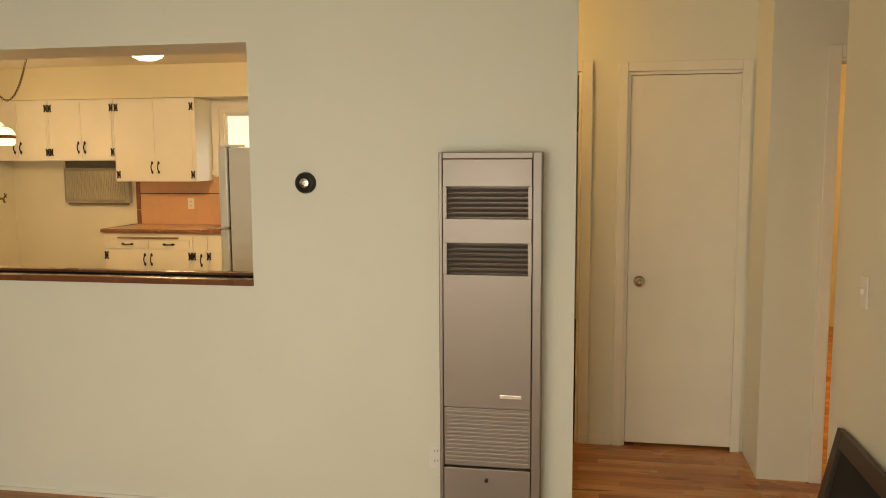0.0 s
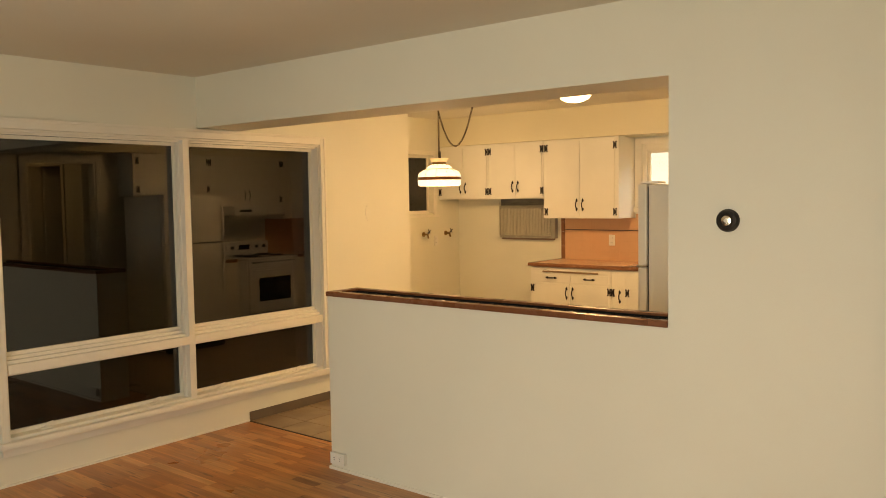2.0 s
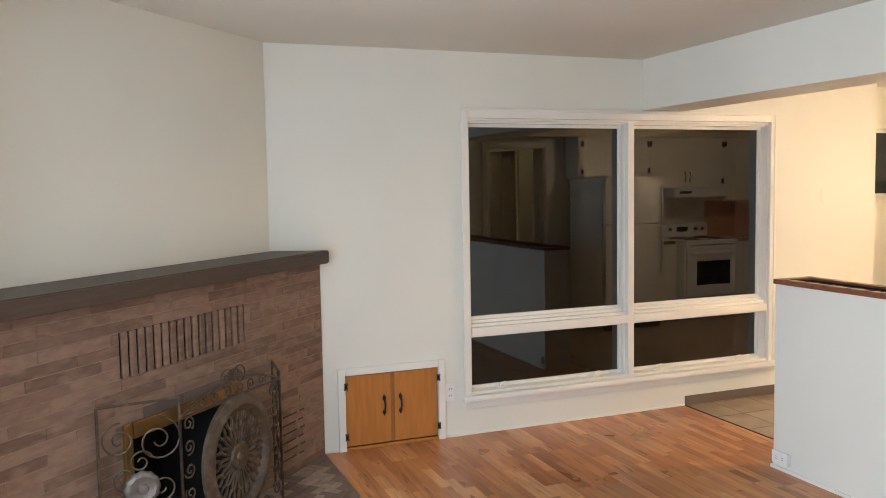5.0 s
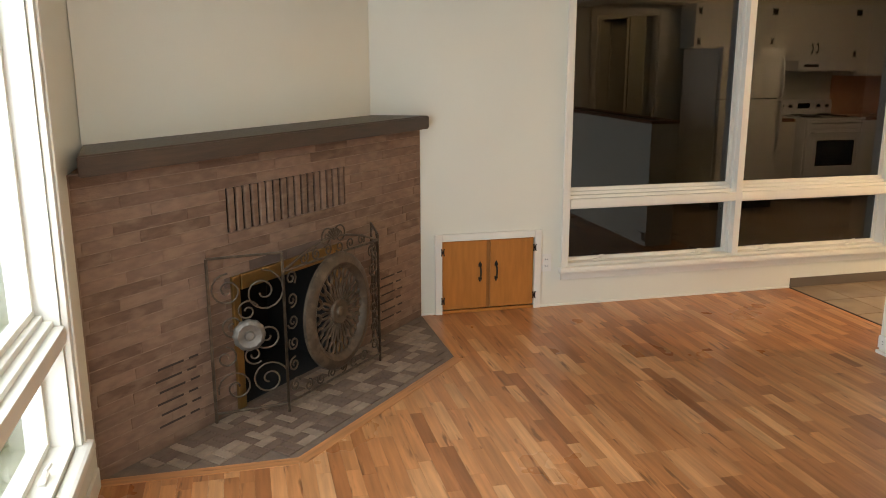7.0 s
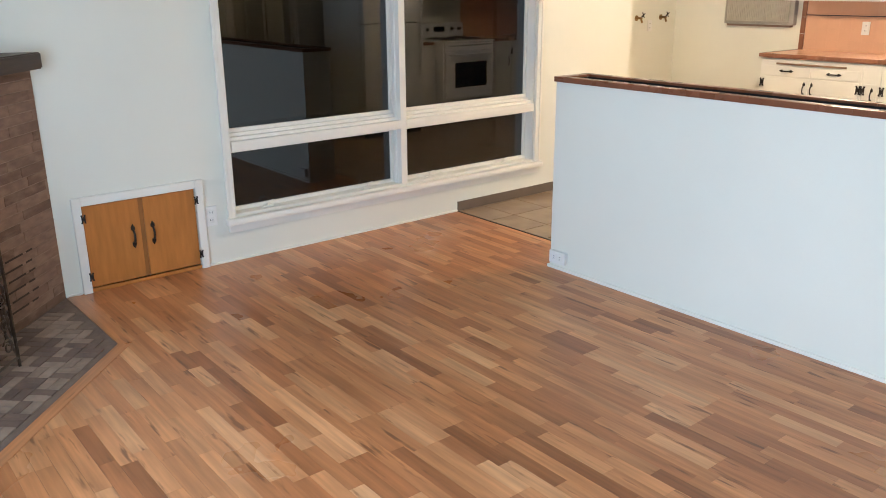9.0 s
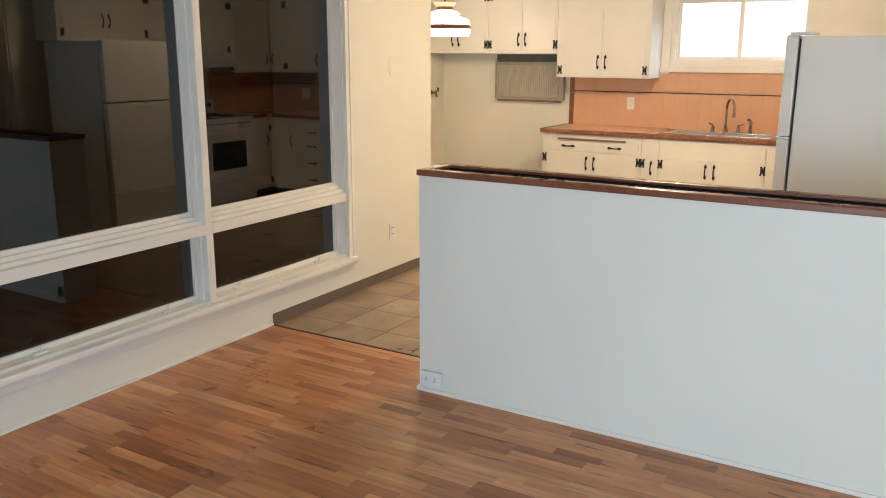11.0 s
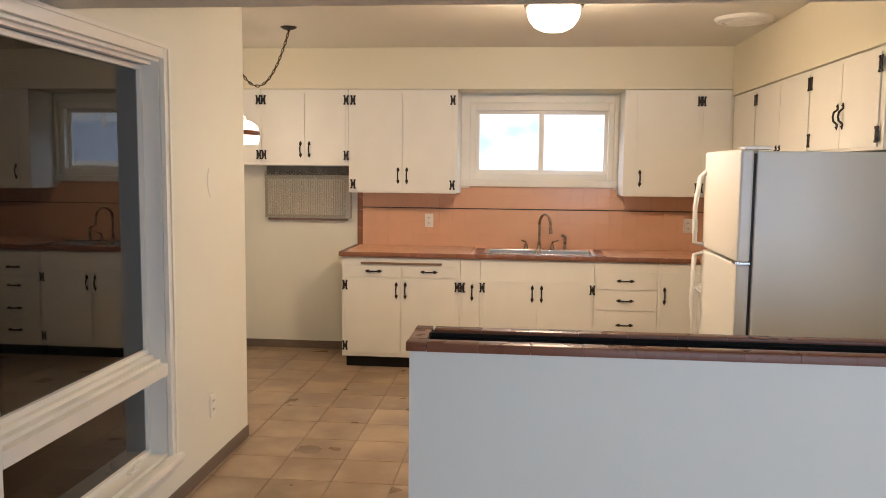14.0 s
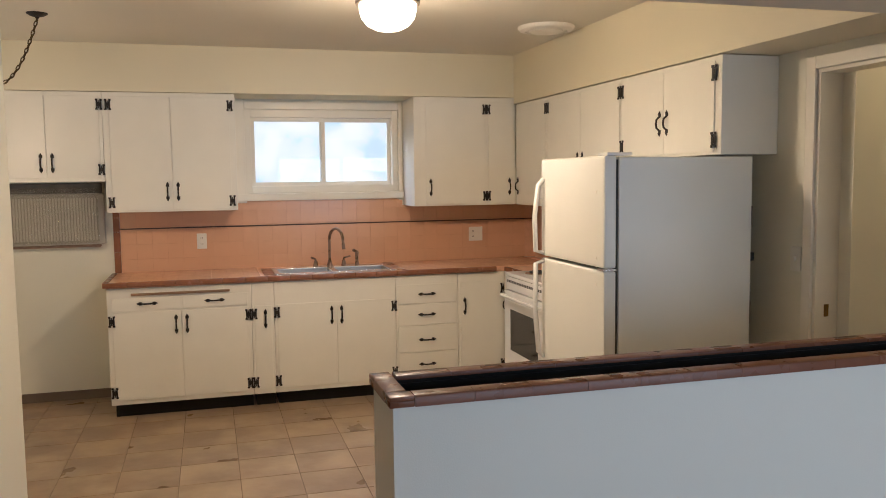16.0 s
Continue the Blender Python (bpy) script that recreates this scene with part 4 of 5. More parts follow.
tmp = bpy.data.meshes.new("tmp"); nb.to_mesh(tmp); nb.free(); bm.from_mesh(tmp)
part("rosette_lattice", bm, BRONZE, mid, "pierced bronze rosette", True)

# ---- wall heater ----
h = thing("wall_heater", pose(2.957, 0, 0.0), "tall beige-grey metal gas wall heater with louvres", "heater")
for c0, c1 in ((0.0, 0.016), (0.385, 0.421)):
    part("side_rail", boxes((c0, c1, -0.10, -0.001, 0.03, 1.614), bevel=0.003), HEATER, h)
part("top_rail", boxes((0.0165, 0.3845, -0.10, -0.0505, 1.588, 1.614), bevel=0.003), HEATER, h)
part("case", boxes((0.0165, 0.3845, -0.05, -0.001, 0.03, 1.614), bevel=0.003), HEATER, h)
part("bottom_rail", boxes((0.0165, 0.3845, -0.10, -0.0505, 0.03, 0.058), bevel=0.003), HEATER, h)
for a, b in ((1.475, 1.586), (1.245, 1.345), (0.555, 1.115)):
    part("front_panel", boxes((0.019, 0.382, -0.106, -0.085, a, b), bevel=0.002), HEATER, h)
for a, b in ((1.345, 1.475), (1.115, 1.245)):
    for c in (0.019, 0.367):
        part("grille_side", boxes((c, c + 0.015, -0.1055, -0.085, a, b)), HEATER, h)
for a in (1.345, 1.115):
    for k in range(6):
        bm = boxes((-0.166, 0.166, -0.010, 0.010, -0.0015, 0.0015))
        part("louvre", bm, HEATER, h, m=pose(0.2, -0.096, a + 0.014 + k * 0.0205, -38, 0, 0))
part("badge", boxes((0.255, 0.345, -0.109, -0.1065, 0.60, 0.615), bevel=0.001), CHROME, h, "small bright maker's badge")
part("lower_grille_back", boxes((0.019, 0.382, -0.097, -0.08, 0.30, 0.55), bevel=0.002), HEATER, h)
for k in range(13):
    part("grille_bar", boxes((0.026, 0.375, -0.1005, -0.0965, 0.312 + k * 0.0178, 0.3235 + k * 0.0178), bevel=0.0018), HEATER, h)
part("lower_panel", boxes((0.019, 0.382, -0.106, -0.085, 0.06, 0.292), bevel=0.002), HEATER, h)
bm = bmesh.new(); rod(bm, (0.2, -0.106, 0.245), (0.2, -0.116, 0.245), 0.008, 12)
part("lock_knob", bm, IRON, h)

th = thing("thermostat", pose(2.357, 0, 1.487, 90, 0, 0), "round silver and black wall thermostat", "thermostat")
part("ring", lathe(bmesh.new(), [(0.046, 0.0), (0.046, 0.012), (0.040, 0.026), (0.029, 0.030), (0.021, 0.024)], 40), IRON, th, "black outer ring", True)
part("dial", lathe(bmesh.new(), [(0.022, 0.022), (0.020, 0.028), (0.010, 0.030), (0.001, 0.030)], 32), CHROME, th, "silvery dial", True)
part("lens", lathe(bmesh.new(), [(0.009, 0.029), (0.007, 0.033), (0.001, 0.034)], 20), PLATE, th, "", True)


# ---- refrigerator ----
fr = thing("refrigerator", east(2.14, 1.28), "white top-freezer refrigerator with a textured side", "refrigerator")
part("body", boxes((0.0, 0.72, 0.072, 0.762, 0.03, 1.655), bevel=0.006), FRIDGE, fr)
part("gasket", boxes((0.012, 0.708, 0.062, 0.0715, 0.11, 1.645)), RUBBER, fr, "dark door gasket")
fd = part("freezer_door", boxes((0.0, 0.72, 0.0, 0.060, 1.158, 1.662), bevel=0.012), FRIDGE, fr)
ld = part("main_door", boxes((0.0, 0.72, 0.0, 0.060, 0.10, 1.146), bevel=0.012), FRIDGE, fr)
for door, z0, z1 in ((fd, 1.175, 1.56), (ld, 0.62, 1.13)):
    up = door is fd
    bm = bmesh.new()
    pts = [(0.035, 0.0, z0), (0.035, -0.045, z0 + 0.01), (0.035, -0.05, (z0 + z1) / 2), (0.035, -0.03, z1 - 0.03), (0.035, 0.0, z1)]
    if not up:
        pts = [(0.035, 0.0, z0), (0.035, -0.03, z0 + 0.03), (0.035, -0.05, (z0 + z1) / 2), (0.035, -0.045, z1 - 0.01), (0.035, 0.0, z1)]
    tube(bm, pts, 0.013, 10)
    part("door_handle", bm, ENAMEL, door, "white moulded handle", True)
part("hinge_cover", boxes((0.62, 0.715, 0.015, 0.14, 1.6625, 1.676), bevel=0.004), ENAMEL, fr)
part("middle_hinge", boxes((0.66, 0.722, -0.004, 0.06, 1.1475, 1.1565)), STEEL, fr, "bright middle hinge")
part("toe_grille", boxes((0.01, 0.71, 0.03, 0.07, 0.015, 0.09)), RUBBER, fr)
for z in (1.50, 1.20, 1.08):
    bm = bmesh.new(); rod(bm, (0.64, 0.0015, z), (0.64, -0.002, z), 0.006, 10)
    part("screw_cap", bm, PLATE, fr)
bm = bmesh.new()
tube(bm, [(0.665, 0.80, 1.42), (0.66, 0.795, 1.2), (0.665, 0.80, 0.95), (0.655, 0.795, 0.62), (0.66, 0.80, 0.3), (0.655, 0.80, 0.02)], 0.006, 6)
box(bm, 0.645, 0.675, 0.785, 0.815, 1.16, 1.20, 0.004)
part("power_cord", bm, RUBBER, fr, "black power cord")

# ---- stove ----
st = thing("stove", east(3.42, 1.55), "white electric coil stove with a dark oven window", "stove")
part("body", boxes((0.0, 0.755, 0.03, 0.64, 0.02, 0.895), bevel=0.004), ENAMEL, st)
part("cooktop", boxes((-0.002, 0.757, 0.0, 0.60, 0.896, 0.92), bevel=0.008), ENAMEL, st)
ov = part("oven_door", boxes((0.01, 0.745, -0.012, 0.029, 0.27, 0.80), bevel=0.008), ENAMEL, st)
part("oven_window", boxes((0.14, 0.615, -0.016, -0.0125, 0.40, 0.68), bevel=0.002), BLACKG, ov, "dark glass oven window")
bm = bmesh.new(); tube(bm, [(0.06, -0.012, 0.765), (0.06, -0.05, 0.768), (0.38, -0.055, 0.77), (0.695, -0.05, 0.768), (0.695, -0.012, 0.765)], 0.011, 10)
part("oven_handle", bm, ENAMEL, ov, "", True)
part("vent_strip", boxes((0.01, 0.745, 0.0, 0.03, 0.805, 0.893), bevel=0.004), ENAMEL, st)
for k in range(22):
    part("vent_slot", boxes((0.05 + k * 0.03, 0.066 + k * 0.03, -0.003, -0.0005, 0.855, 0.872)), RUBBER, st)
part("storage_drawer", boxes((0.01, 0.745, -0.01, 0.029, 0.06, 0.262), bevel=0.008), ENAMEL, st)
bg = part("backguard", boxes((0.0, 0.755, 0.57, 0.64, 0.921, 1.09), bevel=0.012), ENAMEL, st)
for x in (0.08, 0.19, 0.56, 0.67):
    bm = bmesh.new(); rod(bm, (x, 0.568, 1.02), (x, 0.545, 1.02), 0.022, 16, 0.018)
    part("knob", bm, RUBBER, bg, "", True)
part("clock_face", boxes((0.30, 0.46, 0.566, 0.5695, 0.99, 1.05)), BLACKG, bg)
for x, y, r in ((0.20, 0.17, 0.075), (0.56, 0.17, 0.095), (0.20, 0.42, 0.095), (0.56, 0.42, 0.075)):
    pan = part("drip_pan", lathe(bmesh.new(), [(r + 0.02, 0.0), (r + 0.018, 0.004), (r, 0.002), (0.02, 0.001)], 28, (x, y, 0.921)), CHROME, st, "", True)
    bm = bmesh.new()
    tube(bm, [(x + q * math.cos(a), y + q * math.sin(a), 0.932) for q, a in [(0.02 + (r - 0.02) * k / 60, k * 2 * math.pi / 17) for k in range(61)]], 0.005, 6)
    part("coil_burner", bm, RUBBER, pan, "black coil burner", True)
hood = thing("range_hood", east(3.42, 1.78), "white metal range hood under the cabinet", "range hood")
part("canopy", boxes((0.0, 0.755, 0.0, 0.415, 1.42, 1.528), bevel=0.006), ENAMEL, hood)
part("switch_strip", boxes((0.5, 0.68, -0.004, -0.0005, 1.46, 1.49)), RUBBER, hood)

# ---- lamps and ceiling fixtures ----
lamp = thing("ceiling_light", pose(0.46, 2.08, CK), "lit milk-glass dome ceiling light with a bronze rim", "ceiling light")
part("rim", lathe(bmesh.new(), [(0.001, 0.0), (0.125, 0.0), (0.13, -0.045), (0.140, -0.058), (0.154, -0.064), (0.158, -0.075), (0.154, -0.086), (0.140, -0.088), (0.138, -0.070)], 48), material("bronze_rim", (0.22, 0.17, 0.12), 0.4, 0.8, vary=0.2), lamp, "bronze-coloured rim", True)
dome = part("dome", lathe(bmesh.new(), [(0.138, -0.083), (0.139, -0.112), (0.128, -0.152), (0.100, -0.186), (0.058, -0.207), (0.0015, -0.214)], 48), MILK, lamp, "glowing milk glass dome", True)
dome.visible_shadow = False
vent = thing("ceiling_vent", pose(1.64, 2.91, CK), "round white ceiling exhaust fan cover", "ceiling vent")
part("cover", lathe(bmesh.new(), [(0.175, 0.0), (0.175, -0.008), (0.165, -0.022), (0.13, -0.030), (0.125, -0.022), (0.105, -0.022), (0.10, -0.032), (0.05, -0.036), (0.001, -0.036)], 40), PLATE, vent, "", True)

pend = thing("pendant_lamp", pose(-1.72, 3.15, 0), "lit swag lamp with a scalloped white glass shade", "pendant lamp")
ZL = 1.715
shade = part("shade", lathe(bmesh.new(), [(0.205, 0.0), (0.214, 0.02), (0.216, 0.060)], 72, (0, 0, ZL), 24, 0.018), SHADE, pend, "lit white glass skirt", True)
band = part("band", lathe(bmesh.new(), [(0.218, 0.058), (0.223, 0.072), (0.216, 0.090)], 72, (0, 0, ZL), 24, 0.006), SHADE_BAND, pend, "dark amber glass band", True)
dome2 = part("upper_shade", lathe(bmesh.new(), [(0.215, 0.090), (0.212, 0.112), (0.198, 0.136), (0.170, 0.155), (0.130, 0.167)], 72, (0, 0, ZL), 12, 0.02), SHADE, pend, "lit white ribbed glass dome", True)
tier = part("top_shade", lathe(bmesh.new(), [(0.132, 0.170), (0.122, 0.188), (0.100, 0.206), (0.070, 0.218)], 72, (0, 0, ZL), 12, 0.02), SHADE, pend, "lit white glass upper tier", True)
part("tier_ring", lathe(bmesh.new(), [(0.130, 0.165), (0.136, 0.167), (0.134, 0.172), (0.130, 0.172)], 48, (0, 0, ZL)), BRASS, pend, "thin brass ring", True)
for o in (shade, band, dome2, tier):
    o.visible_shadow = False
part("collar", lathe(bmesh.new(), [(0.074, 0.214), (0.070, 0.222), (0.066, 0.230), (0.072, 0.240), (0.02, 0.243), (0.010, 0.262), (0.006, 0.285)], 32, (0, 0, ZL), 16, 0.03), BRASS, pend, "brass gallery collar", True)
for k in range(12):
    a = 2 * math.pi * k / 12
    bm = bmesh.new()
    tube(bm, [(r * math.cos(a), r * math.sin(a), ZL + z) for r, z in ((0.219, 0.092), (0.215, 0.112), (0.201, 0.138), (0.173, 0.157), (0.133, 0.169), (0.103, 0.207), (0.073, 0.219))], 0.0026, 5)
    part("rib", bm, BRASS, pend)


part("crown", lathe(bmesh.new(), [(0.072, 0.240), (0.078, 0.254), (0.090, 0.270), (0.096, 0.276)], 48, (0, 0, ZL), 12, 0.04), CROWN, pend, "small flared amber glass crown", True)


def links(bm, pts, pitch=0.026):
    """Oval chain links along a line of points."""
    pts = [Vector(p) for p in pts]
    total, at, k = 0.0, 0.0, 0
    for a, b in zip(pts, pts[1:]):
        d = (b - a)
        while at < total + d.length:
            c = a + d * ((at - total) / d.length)
            rot = d.to_track_quat("Z", "Y").to_matrix().to_4x4() @ Matrix.Rotation(radians(90) * (k % 2), 4, "Z")
            m4 = Matrix.Translation(c) @ rot
            tube(bm, [m4 @ Vector((0.008 * math.cos(t), 0, 0.017 * math.sin(t))) for t in [j * math.pi / 4 for j in range(9)]], 0.0031, 5)
            at += pitch
            k += 1
        total += d.length
    return bm


HK = (-1.27 + 1.72, 3.12 - 3.15)
bm = links(bmesh.new(), [(0, 0, CK - 0.03), (0, 0, ZL + 0.27)])
sag = [(HK[0] * t, HK[1] * t, CK - 0.03 - 0.36 * 4 * t * (1 - t) ** 1.0) for t in [k / 16 for k in range(17)]]
links(bm, sag)
tube(bm, [(p[0] + 0.004, p[1] + 0.004, p[2]) for p in sag], 0.002, 5)
part("chain", bm, AGED, pend, "antique brass swag chain")
for x, y in ((0, 0), HK):
    part("ceiling_hook", lathe(bmesh.new(), [(0.055, 0.0), (0.055, -0.004), (0.035, -0.016), (0.012, -0.022), (0.004, -0.034), (0.001, -0.034)], 24, (x, y, CK)), IRON, pend, "dark bronze ceiling canopy", True)

# ---- air conditioner and laundry taps ----
ac = thing("air_conditioner", pose(-1.86, YB - 0.075, 1.13), "grey wall air conditioner wrapped in clear plastic film", "air conditioner")
part("case", boxes((0.0, 0.735, 0.008, 0.074, 0.0, 0.36), bevel=0.006), ACCASE, ac)
# grey block fills the gap and paints its shade
part("dark_gap", boxes((0.015, 0.72, 0.02, 0.074, 0.362, 0.435)), GAP_SHADE, ac, "grey block painted as the shade in the gap above the case")
for k in range(34):
    part("grille_rib", boxes((0.03 + k * 0.0195, 0.042 + k * 0.0195, -0.004, 0.0075, 0.03, 0.33)), ACGREY, ac)
film = boxes((0.008, 0.70, -0.012, -0.010, 0.012, 0.40))
part("plastic_film", film, glass("clear_film", 1.2, 0.95, 0.9), ac, "wrinkled clear plastic film")
part("shelf_lip", boxes((0.02, 0.70, 0.03, 0.074, -0.02, -0.001)), MORTAR, ac)


def spigot(y):
    t = thing("laundry_tap", pose(XN, y, 1.18, 0, 0, 90), "dark brass laundry tap on the wall", "tap", "laundry taps")
    bm = bmesh.new()
    rod(bm, (0, -0.001, 0), (0, -0.07, 0), 0.011, 10); rod(bm, (0, -0.06, 0), (0, -0.075, -0.045), 0.010, 10); rod(bm, (0, -0.001, 0), (0, -0.006, 0), 0.028, 16)
    part("valve", bm, BRASS, t, "", True)
    bm = bmesh.new()
    rod(bm, (0, -0.06, 0), (0, -0.085, 0.03), 0.006, 8)
    for k in range(2):
        a = radians(90 * k + 30)
        tube(bm, [(-0.03 * math.cos(a), -0.087, 0.032 - 0.03 * math.sin(a)), (0.03 * math.cos(a), -0.087, 0.032 + 0.03 * math.sin(a))], 0.005, 6)
    part("handle", bm, IRON, t, "", True)


spigot(3.80); spigot(4.20)
plate(pose(XN, 4.02, 1.10, 0, 0, 90))
wire = thing("wall_hook", pose(XW, 1.60, 1.48, 0, 0, 90), "bent thin pale wire hanging on the plaster wall", "hook")
part("wire", tube(bmesh.new(), [(0.02, -0.004, 0.07), (-0.005, -0.008, 0.035), (-0.012, -0.01, -0.01), (0.0, -0.012, -0.05), (0.022, -0.01, -0.07)], 0.0022, 6), PLATE, wire)

# ---- doors and casings in the hall ----
def casing(m, x0, x1, top, w=0.057):
    """A door casing of flat white boards; x along the wall, room side towards -y."""
    bm = boxes((x0 - w, x0, -0.018, -0.001, 0, top + w), (x1, x1 + w, -0.018, -0.001, 0, top + w), (x0, x1, -0.018, -0.001, top, top + w), bevel=0.004)
    ob = tagged(new("trim", mesh_of("trim", bm, TRIM)), "white painted door casing", "trim", "", "structure")
    ob.matrix_basis = m
    return ob


def jambs(m, x0, x1, top, d):
    bm = boxes((x0 + 0.001, x0 + 0.016, -0.001, d, 0, top - 0.001), (x1 - 0.016, x1 - 0.001, -0.001, d, 0, top - 0.001), (x0 + 0.016, x1 - 0.016, -0.001, d, top - 0.017, top - 0.001))
    ob = tagged(new("trim", mesh_of("trim", bm, TRIM)), "white painted door jamb", "trim", "", "structure")
    ob.matrix_basis = m


def door(name, m, w, hgt, label, knob_x, hinge_x):
    d = thing(name, m, label, "door", kind="structure")
    part("leaf", boxes((0, w, 0, 0.035, 0.018, hgt), bevel=0.003), TRIM, d)
    bm = bmesh.new()
    rod(bm, (knob_x, 0, 0.92), (knob_x, -0.006, 0.92), 0.030, 20)
    rod(bm, (knob_x, -0.006, 0.92), (knob_x, -0.035, 0.92), 0.011, 12)
    bmesh.ops.create_uvsphere(bm, u_segments=16, v_segments=10, radius=0.027, matrix=pose(knob_x, -0.048, 0.92))
    part("door_knob", bm, CHROME, d, "polished round knob", True)
    for z in (0.30, 1.78):
        bm = boxes((hinge_x - 0.012, hinge_x + 0.012, -0.004, -0.0005, z - 0.05, z + 0.05), bevel=0.001)
        rod(bm, (hinge_x, -0.008, z - 0.052), (hinge_x, -0.008, z + 0.052), 0.006, 8)
        part("hinge", bm, material("dull_hinge", (0.20, 0.16, 0.11), 0.45, 0.8, vary=0.2), d)
    return d


HY = pose(0, 1.10, 0)
casing(HY, 3.76, 4.385 - 0.05, 2.035, 0.05)
jambs(HY, 3.76, 4.385, 2.035, 0.12)
door("door_closet", pose(3.778, 1.104, 0), 0.588, 2.015, "cream painted flush closet door, closed", 0.06, 0.575)
casing(HY, 2.75, 3.52, 2.04, 0.057)
jambs(HY, 2.75, 3.52, 2.04, 0.12)
door("door_bath", pose(3.49, 1.225, 0, 0, 0, 98), 0.74, 2.01, "cream painted door standing open into the room", 0.68, 0.0)
casing(pose(0, 0.72, 0), 4.70, 5.42, 2.04)
jambs(pose(0, 0.72, 0), 4.68, 5.42, 2.04, 0.12)
door("door_bedroom", pose(5.40, 0.845, 0, 0, 0, 92), 0.70, 2.01, "cream painted bedroom door standing open", 0.64, 0.0)
casing(east(0, XR), -1.19, -0.45, 2.03)
jambs(east(0, XR), -1.19, -0.45, 2.03, 0.12)
strike = thing("strike_plate", pose(XR + 0.06, 1.173, 0.955), "small brass strike plate on the jamb", "strike plate")
part("plate", boxes((-0.012, 0.012, -0.002, 0, -0.028, 0.028)), BRASS, strike)
bl = thing("bedroom_light", pose(5.4, 2.2, CL), "lit round ceiling light in the bedroom", "ceiling light")
o = part("dome", lathe(bmesh.new(), [(0.14, 0.0), (0.14, -0.04), (0.10, -0.08), (0.0015, -0.095)], 32), MILK, bl, "", True)
o.visible_shadow = False
hl = thing("hall_light", pose(3.05, 0.62, CL), "lit bare bulb in a white porcelain lampholder", "ceiling light")
part("lampholder", lathe(bmesh.new(), [(0.055, 0.0), (0.055, -0.015), (0.035, -0.035), (0.022, -0.06), (0.018, -0.06)], 24), PLATE, hl, "", True)
o = part("bulb", lathe(bmesh.new(), [(0.015, -0.06), (0.018, -0.08), (0.032, -0.11), (0.030, -0.135), (0.015, -0.15), (0.0015, -0.153)], 24), MILK, hl, "glowing glass bulb", True)
o.visible_shadow = False
pc = thing("pull_chain", pose(4.47, 0.45, CL), "short pull chain on the hall ceiling", "pull chain")
part("chain", tube(bmesh.new(), [(0, 0, 0), (0.004, 0, -0.05), (0, 0, -0.09)], 0.004, 6), PLATE, pc)

lp = thing("leaning_panel", pose(XE - 0.135, -0.24, 0, 0, 0, -90), "dark wooden framed panel leaning on the wall", "panel")
lean = pose(0, 0, 0, -12, 0, 0)
part("frame", boxes((0, 0.06, -0.028, 0.0, 0.002, 0.60), (1.14, 1.20, -0.028, 0.0, 0.002, 0.60), (0.06, 1.14, -0.028, 0, 0.54, 0.60), (0.06, 1.14, -0.028, 0, 0.002, 0.06), bevel=0.004), MANTEL, lp, m=lean)
part("board", boxes((0.06, 1.14, -0.012, -0.004, 0.06, 0.54)), DARK, lp, m=lean)

# ---- base trims ----
def base(name, bm, mat, label):
    return solid(name, bm, mat, label, "baseboard")


base("baseboard_west", boxes((XW + 0.0005, XW + 0.012, -1.53 + 0.05, 0.355, 0.0, 0.012), (XW + 0.0005, XW + 0.012, -2.26, -2.18, 0, 0.012), bevel=0.002), TRIM, "thin white shoe moulding along the window wall")
base("baseboard_half_wall", boxes((-0.012, 2.95, -0.012, -0.0005, 0.0, 0.018), (-0.012, -0.0005, 0.0, 0.24, 0, 0.018), (3.38, 3.51, -0.012, -0.0005, 0, 0.018), bevel=0.002), TRIM, "thin white shoe moulding along the half wall")
base("baseboard_south", boxes((0.5, XE, YS + 0.0005, YS + 0.014, 0, 0.08), bevel=0.003), TRIM, "white baseboard under the south window")
base("baseboard_kitchen", boxes((XW + 0.0005, XW + 0.008, 0.36, YN, 0.0, 0.068), (XN + 0.001, XW, YN + 0.0005, YN + 0.008, 0, 0.068), (XN + 0.0005, XN + 0.008, YN + 0.008, YB - 0.008, 0, 0.068), (XN, -1.072, YB - 0.008, YB - 0.0005, 0, 0.068), bevel=0.002),
     BASE, "brown vinyl cove base along the kitchen walls")
base("baseboard_hall", boxes((XR + 0.12, 2.69, 1.088, 1.0995, 0, 0.07), (3.58, 3.70, 1.088, 1.0995, 0, 0.07)), TRIM, "white baseboard in the hall")
solid("threshold_strip", boxes((XW, XR, 0.352, 0.366, -0.003, 0.004), bevel=0.001), MANTEL, "thin dark strip between oak and tile floors", "threshold")

# ---- outside ----
solid("ground", boxes((-60, 60, -60, 60, -0.6, -0.35)), GRASS, "rough lawn around the house", "ground")
solid("foundation", boxes((XN - 0.15, 6.72, YS - 0.15, 4.72, -0.4, -0.11)), MORTAR, "concrete foundation", "foundation")
# out of view; south overhang added to keep sun patches off the floor
solid("roof", boxes((-6.4, 7.0, YS - 2.7, 5.0, 2.72, 2.95)), ROOFM, "unseen flat roof, its deep south overhang added to block the sun", "roof")
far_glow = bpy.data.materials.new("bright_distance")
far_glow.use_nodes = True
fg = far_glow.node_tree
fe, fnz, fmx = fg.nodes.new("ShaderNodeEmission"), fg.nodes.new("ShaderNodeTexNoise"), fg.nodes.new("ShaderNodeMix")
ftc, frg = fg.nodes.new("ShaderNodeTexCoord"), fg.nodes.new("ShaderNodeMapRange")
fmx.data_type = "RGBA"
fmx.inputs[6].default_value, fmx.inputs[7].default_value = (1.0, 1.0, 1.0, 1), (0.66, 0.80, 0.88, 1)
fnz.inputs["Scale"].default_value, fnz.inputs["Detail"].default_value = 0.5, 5
